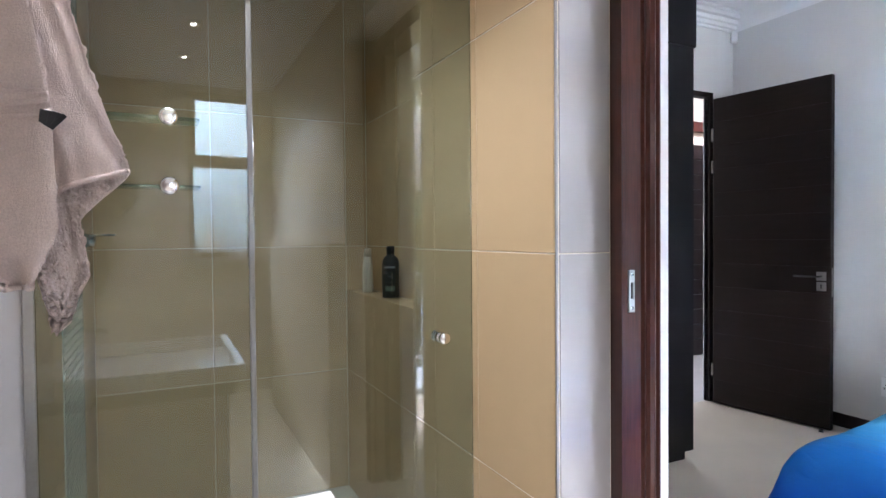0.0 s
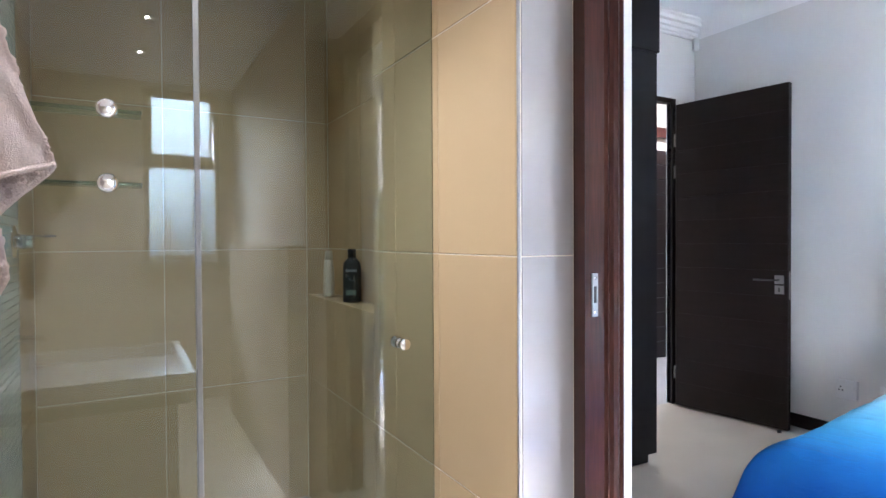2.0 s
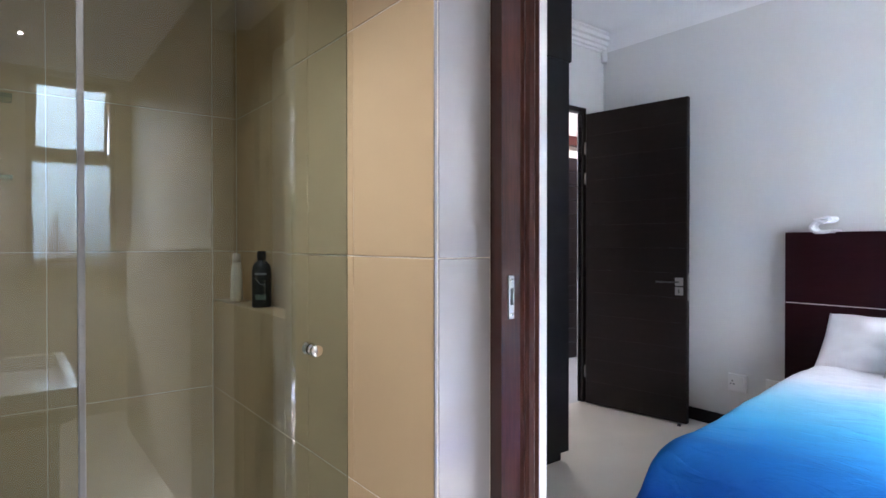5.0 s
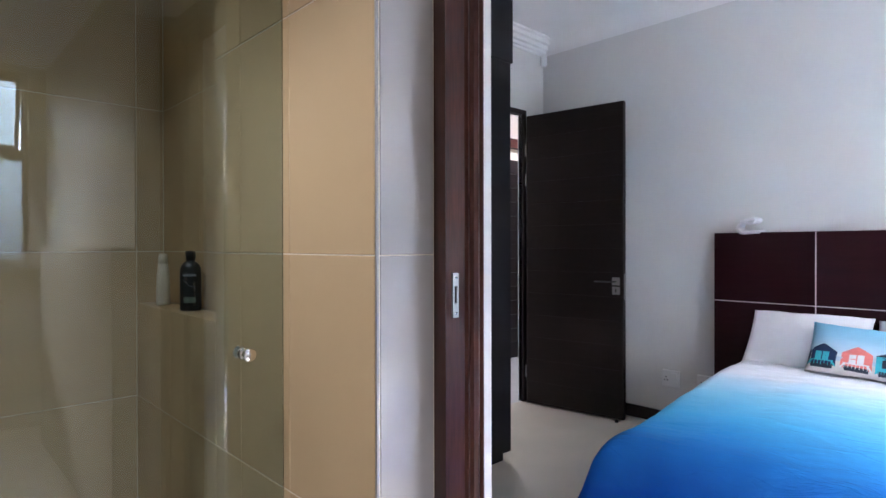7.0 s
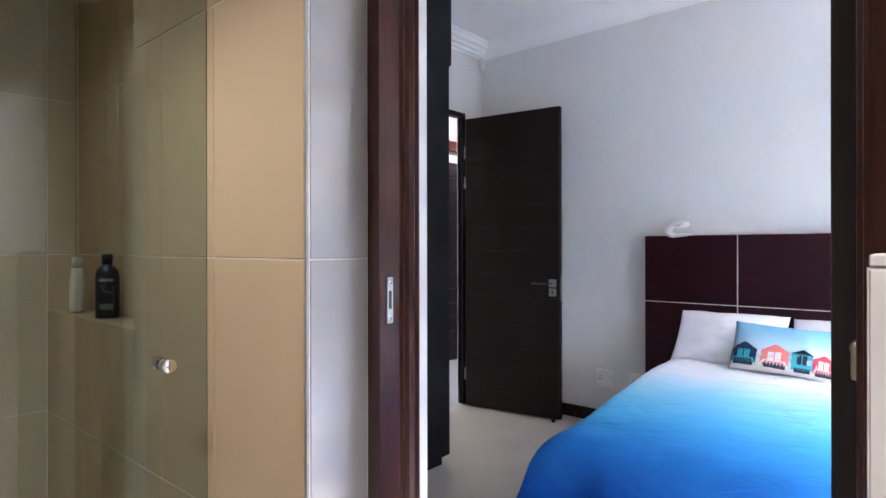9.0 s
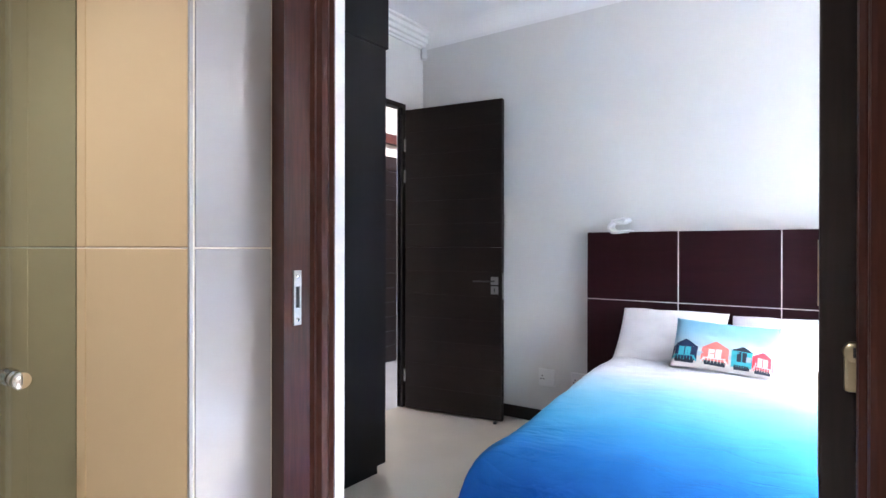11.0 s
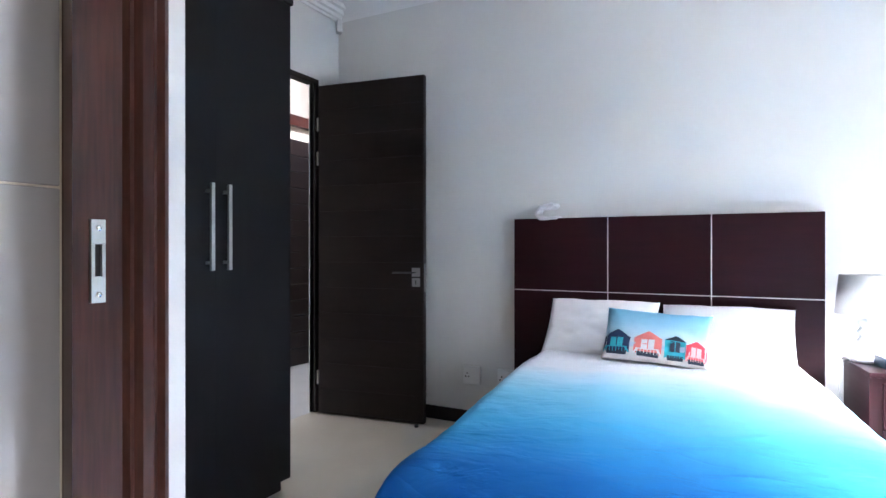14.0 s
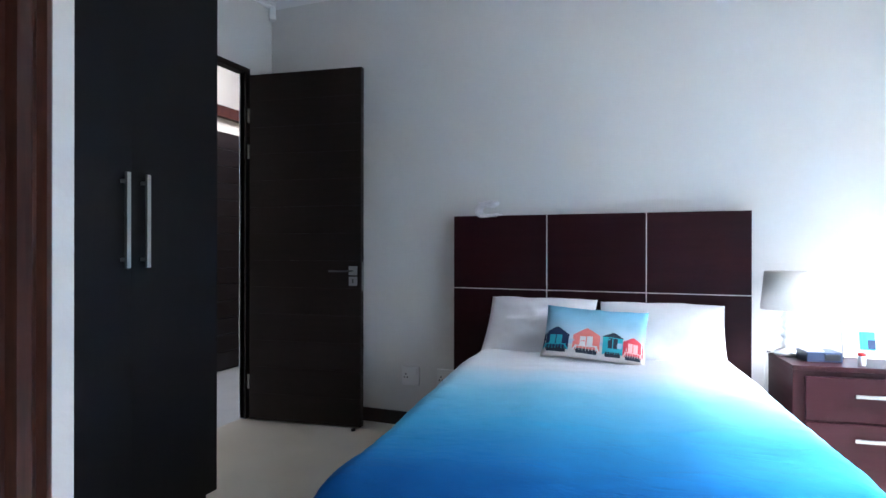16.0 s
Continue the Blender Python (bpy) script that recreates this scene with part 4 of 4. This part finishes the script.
part("front_panel", box(-0.0575, -0.06, 0.008, -0.0545, 0.0, 0.034), BLACK, boxy)

pf = thing("photo_frame", "white photo frame with blue edge leaning on the bedside table", "photo frame", at=(3.9, -0.57, NZ))
pf.matrix_basis = pose(3.88, -0.58, NZ, 0, 14, 0) @ pose(0, 0, 0, 0, 0, 8)
part("frame_rail", boxes([(0, -0.1, 0, 0.015, 0.1, 0.02), (0, -0.1, 0.16, 0.015, 0.1, 0.18), (0, -0.1, 0.02, 0.015, -0.08, 0.16), (0, 0.08, 0.02, 0.015, 0.1, 0.16)], bevel=0.002), WHITE, pf)
part("mount", box(0.006, -0.08, 0.02, 0.01, 0.08, 0.16), mat("pale_blue_card", (0.5, 0.68, 0.78), rough=0.7), pf)
part("picture", box(0.004, -0.03, 0.04, 0.0075, 0.03, 0.12), INK["teal"], pf)
part("picture_block", box(0.0025, -0.03, 0.045, 0.0055, 0.0, 0.085), INK["navy"], pf)
pot = thing("pill_bottle", "small white bottle with a red cap", "bottle", at=(3.7, -0.505, NZ))
part("body", lathe([(0, 0), (0.013, 0), (0.014, 0.003), (0.014, 0.04), (0, 0.042)], 18), PLASTICW, pot)
part("cap", lathe([(0, 0.04), (0.0145, 0.04), (0.0145, 0.052), (0, 0.053)], 18), RED, pot)

# ---- sockets, sensor ----


def socket(y, z, w=0.12, h=0.118):
    s = thing("wall_socket", "white plastic wall socket plate", "socket", at=(BX, y, z), group="wall sockets")
    pl = part("plate", box(-0.018, -w / 2, -h / 2, 0.0, w / 2, h / 2, bevel=0.007), PLASTICW, s)
    part("rocker", box(-0.023, -0.045, 0.008, -0.016, -0.01, 0.045, bevel=0.002), PLASTICW, pl)
    for dy, dz in ((0.03, 0.012), (0.02, -0.008), (0.04, -0.008)):
        part("pin_hole", box(-0.0192, dy - 0.004, dz - 0.004, -0.0178, dy + 0.004, dz + 0.004), BLACK, pl)
    return s


socket(1.735, 0.312)
socket(1.5, 0.312)
pir = thing("motion_sensor_box", "small white alarm sensor in the wall corner", "sensor", at=(BX - 0.03, BY1 - 0.03, 2.7), rz=45)
part("case", box(-0.028, -0.02, -0.045, 0.028, 0.02, 0.045, bevel=0.008), PLASTICW, pir)
part("lens", box(-0.018, -0.024, -0.035, 0.018, -0.018, -0.005, bevel=0.003), mat("sensor_lens", (0.6, 0.62, 0.64), rough=0.3), pir)

# ---- balcony doors and outside ----
FR = mat("pale_aluminium", (0.7, 0.7, 0.69), rough=0.4, metal=0.2)
n_pan = 3
wpan = (PX1 - PX0) / n_pan
bal = setting(part("window_2", boxes([(PX0, BY0 - 0.12, PZ - 0.06, PX1, BY0 - 0.04, PZ), (PX0, BY0 - 0.12, 0, PX1, BY0 - 0.04, 0.04)] + [(PX0 + k * wpan - (0.03 if k else 0), BY0 - 0.12, 0.04, PX0 + k * wpan + (0.03 if k < n_pan else 0), BY0 - 0.04, PZ - 0.06) for k in range(n_pan + 1)], bevel=0.004), FR), "pale framed glazed balcony doors", "window")
for k in range(n_pan):
    part("pane", box(PX0 + k * wpan + 0.03, BY0 - 0.083, 0.04, PX0 + (k + 1) * wpan - 0.03, BY0 - 0.077, PZ - 0.06), GLASS, bal).visible_shadow = False
def woven_blind():
    m = bpy.data.materials.new("blind_fabric")
    m.use_nodes = True
    n, lk = m.node_tree.nodes, m.node_tree.links
    n.remove(n["Principled BSDF"])
    dif, tra, mix, wv = n.new("ShaderNodeBsdfDiffuse"), n.new("ShaderNodeBsdfTranslucent"), n.new("ShaderNodeMixShader"), n.new("ShaderNodeTexNoise")
    ramp, tc = n.new("ShaderNodeValToRGB"), n.new("ShaderNodeTexCoord")
    wv.inputs["Scale"].default_value = 90
    lk.new(tc.outputs["Object"], wv.inputs[0])
    ramp.color_ramp.elements[0].color, ramp.color_ramp.elements[1].color = (0.6, 0.59, 0.57, 1), (0.7, 0.69, 0.67, 1)
    lk.new(wv.outputs[0], ramp.inputs[0])
    for sh in (dif, tra):
        lk.new(ramp.outputs[0], sh.inputs[0])
    mix.inputs[0].default_value = 0.6
    lk.new(dif.outputs[0], mix.inputs[1])
    lk.new(tra.outputs[0], mix.inputs[2])
    lk.new(mix.outputs[0], n["Material Output"].inputs[0])
    return m


BLIND_Z, BLIND_Y = 1.62, BY0 + 0.03
FABRIC = woven_blind()
blind = thing("roller_blind", "pale roller blind drawn half down over the balcony doors", "blind")
part("roller", tube([(PX0 - 0.03, BLIND_Y + 0.02, 2.52), (PX1 + 0.02, BLIND_Y + 0.02, 2.52)], 0.035, 14), FABRIC, blind)
part("sheet", box(PX0 - 0.02, BLIND_Y - 0.001, BLIND_Z, PX1 + 0.01, BLIND_Y + 0.001, 2.52), FABRIC, blind)
part("bottom_bar", box(PX0 - 0.02, BLIND_Y - 0.006, BLIND_Z - 0.025, PX1 + 0.01, BLIND_Y + 0.006, BLIND_Z, bevel=0.002), WHITE, blind)
part("bracket", box(PX1 + 0.02, BY0, 2.48, PX1 + 0.03, BY0 + 0.09, 2.56, bevel=0.003), WHITE, blind)
part("chain", tube([(PX1 + 0.015, BY0 + 0.06, 2.5), (PX1 + 0.015, BY0 + 0.06, 1.0)], 0.003, 6), PLASTICW, blind, "white bead chain")
balcony = setting(part("balcony_floor", box(-1.5, BY0 - 0.95, -0.2, 7.0, BY0 - 0.15, -0.02), BALCONY), "pale paved balcony", "floor")
rail = thing("balcony_railing", "white slatted balcony railing along the edge", "railing")
part("top_rail", box(-1.5, BY0 - 0.91, 0.86, 7.0, BY0 - 0.86, 0.9, bevel=0.005), WHITE, rail)
part("low_rail", box(-1.5, BY0 - 0.905, 0.08, 7.0, BY0 - 0.865, 0.11), WHITE, rail)
for k in range(70):
    x = -1.45 + k * 0.12
    part("baluster", box(x - 0.008, BY0 - 0.893, -0.02, x + 0.008, BY0 - 0.877, 0.86), WHITE, rail)
ground = setting(part("ground", box(-300, -300, -3.3, 300, 300, -3.2), FOLIAGE), "green garden ground", "ground")


def palm(x, y, h, seed):
    rnd = random.Random(seed)
    t = thing("palm_tree", "slender palm tree beyond the balcony", "tree", at=(x, y, -3.2), group="garden trees")
    part("trunk", tube([(0.15 * math.sin(k * 0.5), 0.1 * k / 8, h * k / 8) for k in range(9)], 0.12, 10), mat("palm_bark", (0.2, 0.16, 0.11), rough=0.9), t)
    bm = bmesh.new()
    for i in range(26):
        a, up = rnd.uniform(0, 2 * math.pi), rnd.uniform(0.0, 1.0)
        for s in range(22):
            q = s / 22
            c = Vector((math.cos(a) * q * 2.2, math.sin(a) * q * 2.2, h + up * 1.3 * q - 1.6 * q * q))
            side = Vector((-math.sin(a), math.cos(a), -0.35))
            for sg in (-1, 1):
                tip = c + sg * side * Vector((1, 1, sg)).y * 0.45 * (1 - 0.6 * q) + Vector((math.cos(a), math.sin(a), -0.6)) * 0.2
                tip.z = c.z - 0.2
                w = Vector((math.cos(a), math.sin(a), 0)) * 0.035
                bm.faces.new([bm.verts.new(p) for p in (c - w, c + w, tip)])
    part("crown", bm, FOLIAGE, t)


palm(3.2, -7.5, 4.8, 1)
palm(5.5, -9.5, 5.4, 2)
palm(1.2, -10.0, 5.0, 3)


def bush(x, y, r, h, seed):
    rnd = random.Random(seed)
    t = thing("garden_tree", "leafy garden tree beyond the balcony", "tree", at=(x, y, -3.2), group="garden trees")
    part("trunk", tube([(0, 0, 0), (0.05, 0.02, h * 0.4), (0.0, 0.08, h * 0.75)], 0.1, 8), MATS["palm_bark"], t)
    bm = bmesh.new()
    for i in range(3000):
        a, b, q = rnd.uniform(0, 6.283), rnd.uniform(-1, 1), rnd.uniform(0.5, 1) ** 0.5
        c = Vector((math.cos(a) * math.sqrt(1 - b * b) * r * q, math.sin(a) * math.sqrt(1 - b * b) * r * q, h + b * r * 0.8 * q))
        c += Vector([rnd.uniform(-0.25, 0.25) for _ in range(3)])
        e = Euler((rnd.uniform(0, 6), rnd.uniform(0, 6), rnd.uniform(0, 6))).to_matrix()
        bm.faces.new([bm.verts.new(c + e @ Vector(p)) for p in ((-0.2, 0, 0), (0, 0.1, 0.03), (0.2, 0, 0), (0, -0.1, 0.03))])
    part("crown", bm, FOLIAGE, t)


for k, (x, y, r, h) in enumerate(((-2.0, -10.5, 1.9, 2.6), (7.5, -9.0, 2.0, 2.8), (4.4, -12.0, 2.2, 2.6), (10.5, -11.5, 2.2, 3.2), (0.6, -13.0, 2.1, 2.4), (6.2, -6.6, 2.0, 3.7), (9.0, -7.6, 2.4, 3.9), (4.2, -6.4, 2.1, 4.0), (12.5, -9.0, 2.8, 4.2), (2.3, -6.2, 1.8, 3.9), (0.5, -5.4, 1.7, 2.8), (-1.6, -6.0, 1.8, 2.8))):
    bush(x, y, r, h, 20 + k)

# ---- wall tiles ----
ledge_cuts = [-1.6, -1.0, -0.4, -0.015, 0.05]
tiled(wall_shower_side, "x", SX, [0.955, SY0 - 0.012, 1.61, 1.795], ZCUTS, -1)
tiled(wall_shower_side, "x", SX, [1.795, 2.218, SY1 + 0.0], [0.0, GLOW, 0.974], -1)
tiled(wall_shower_side, "x", 1.107, [1.795, 2.218, SY1 + 0.0], [0.974, GLOW + MOD, GLOW + 2 * MOD, BCEIL], -1)
tile(wall_shower_side, SX + 0.001, 1.797, 0.9605, 1.1065, SY1 - 0.001, 0.9735, TILE)
tiled(wall_shower_back, "y", SY1, [SL, 0.385, SX, 1.107], ZCUTS, -1)
tiled(wall_shower_left, "x", SL, [SY0 + 0.013, 1.98, SY1], ZCUTS, 1)
tiled(wall_shower_left, "y", SY0, [-1.3, -0.69, SL - 0.002], ZCUTS, -1, TILE_PALE)
tiled(wall_bath_right, "x", SX, [-2.05, -1.445, -0.84, -0.235, 0.0], ZCUTS, -1, TILE_ROOM)
tiled(ledge, "x", 0.9, ledge_cuts, [0.0, GLOW, 1.195], -1, TILE_ROOM)
for a, b in zip(ledge_cuts, ledge_cuts[1:]):
    tile(ledge, 0.9, a + G, 1.196, SX - 0.001, b - G, 1.206, TILE_ROOM)
tiled(wall_shower_side, "y", 0.95, [SX + 0.009, 1.162], ZCUTS, -1, TILE_PALE)
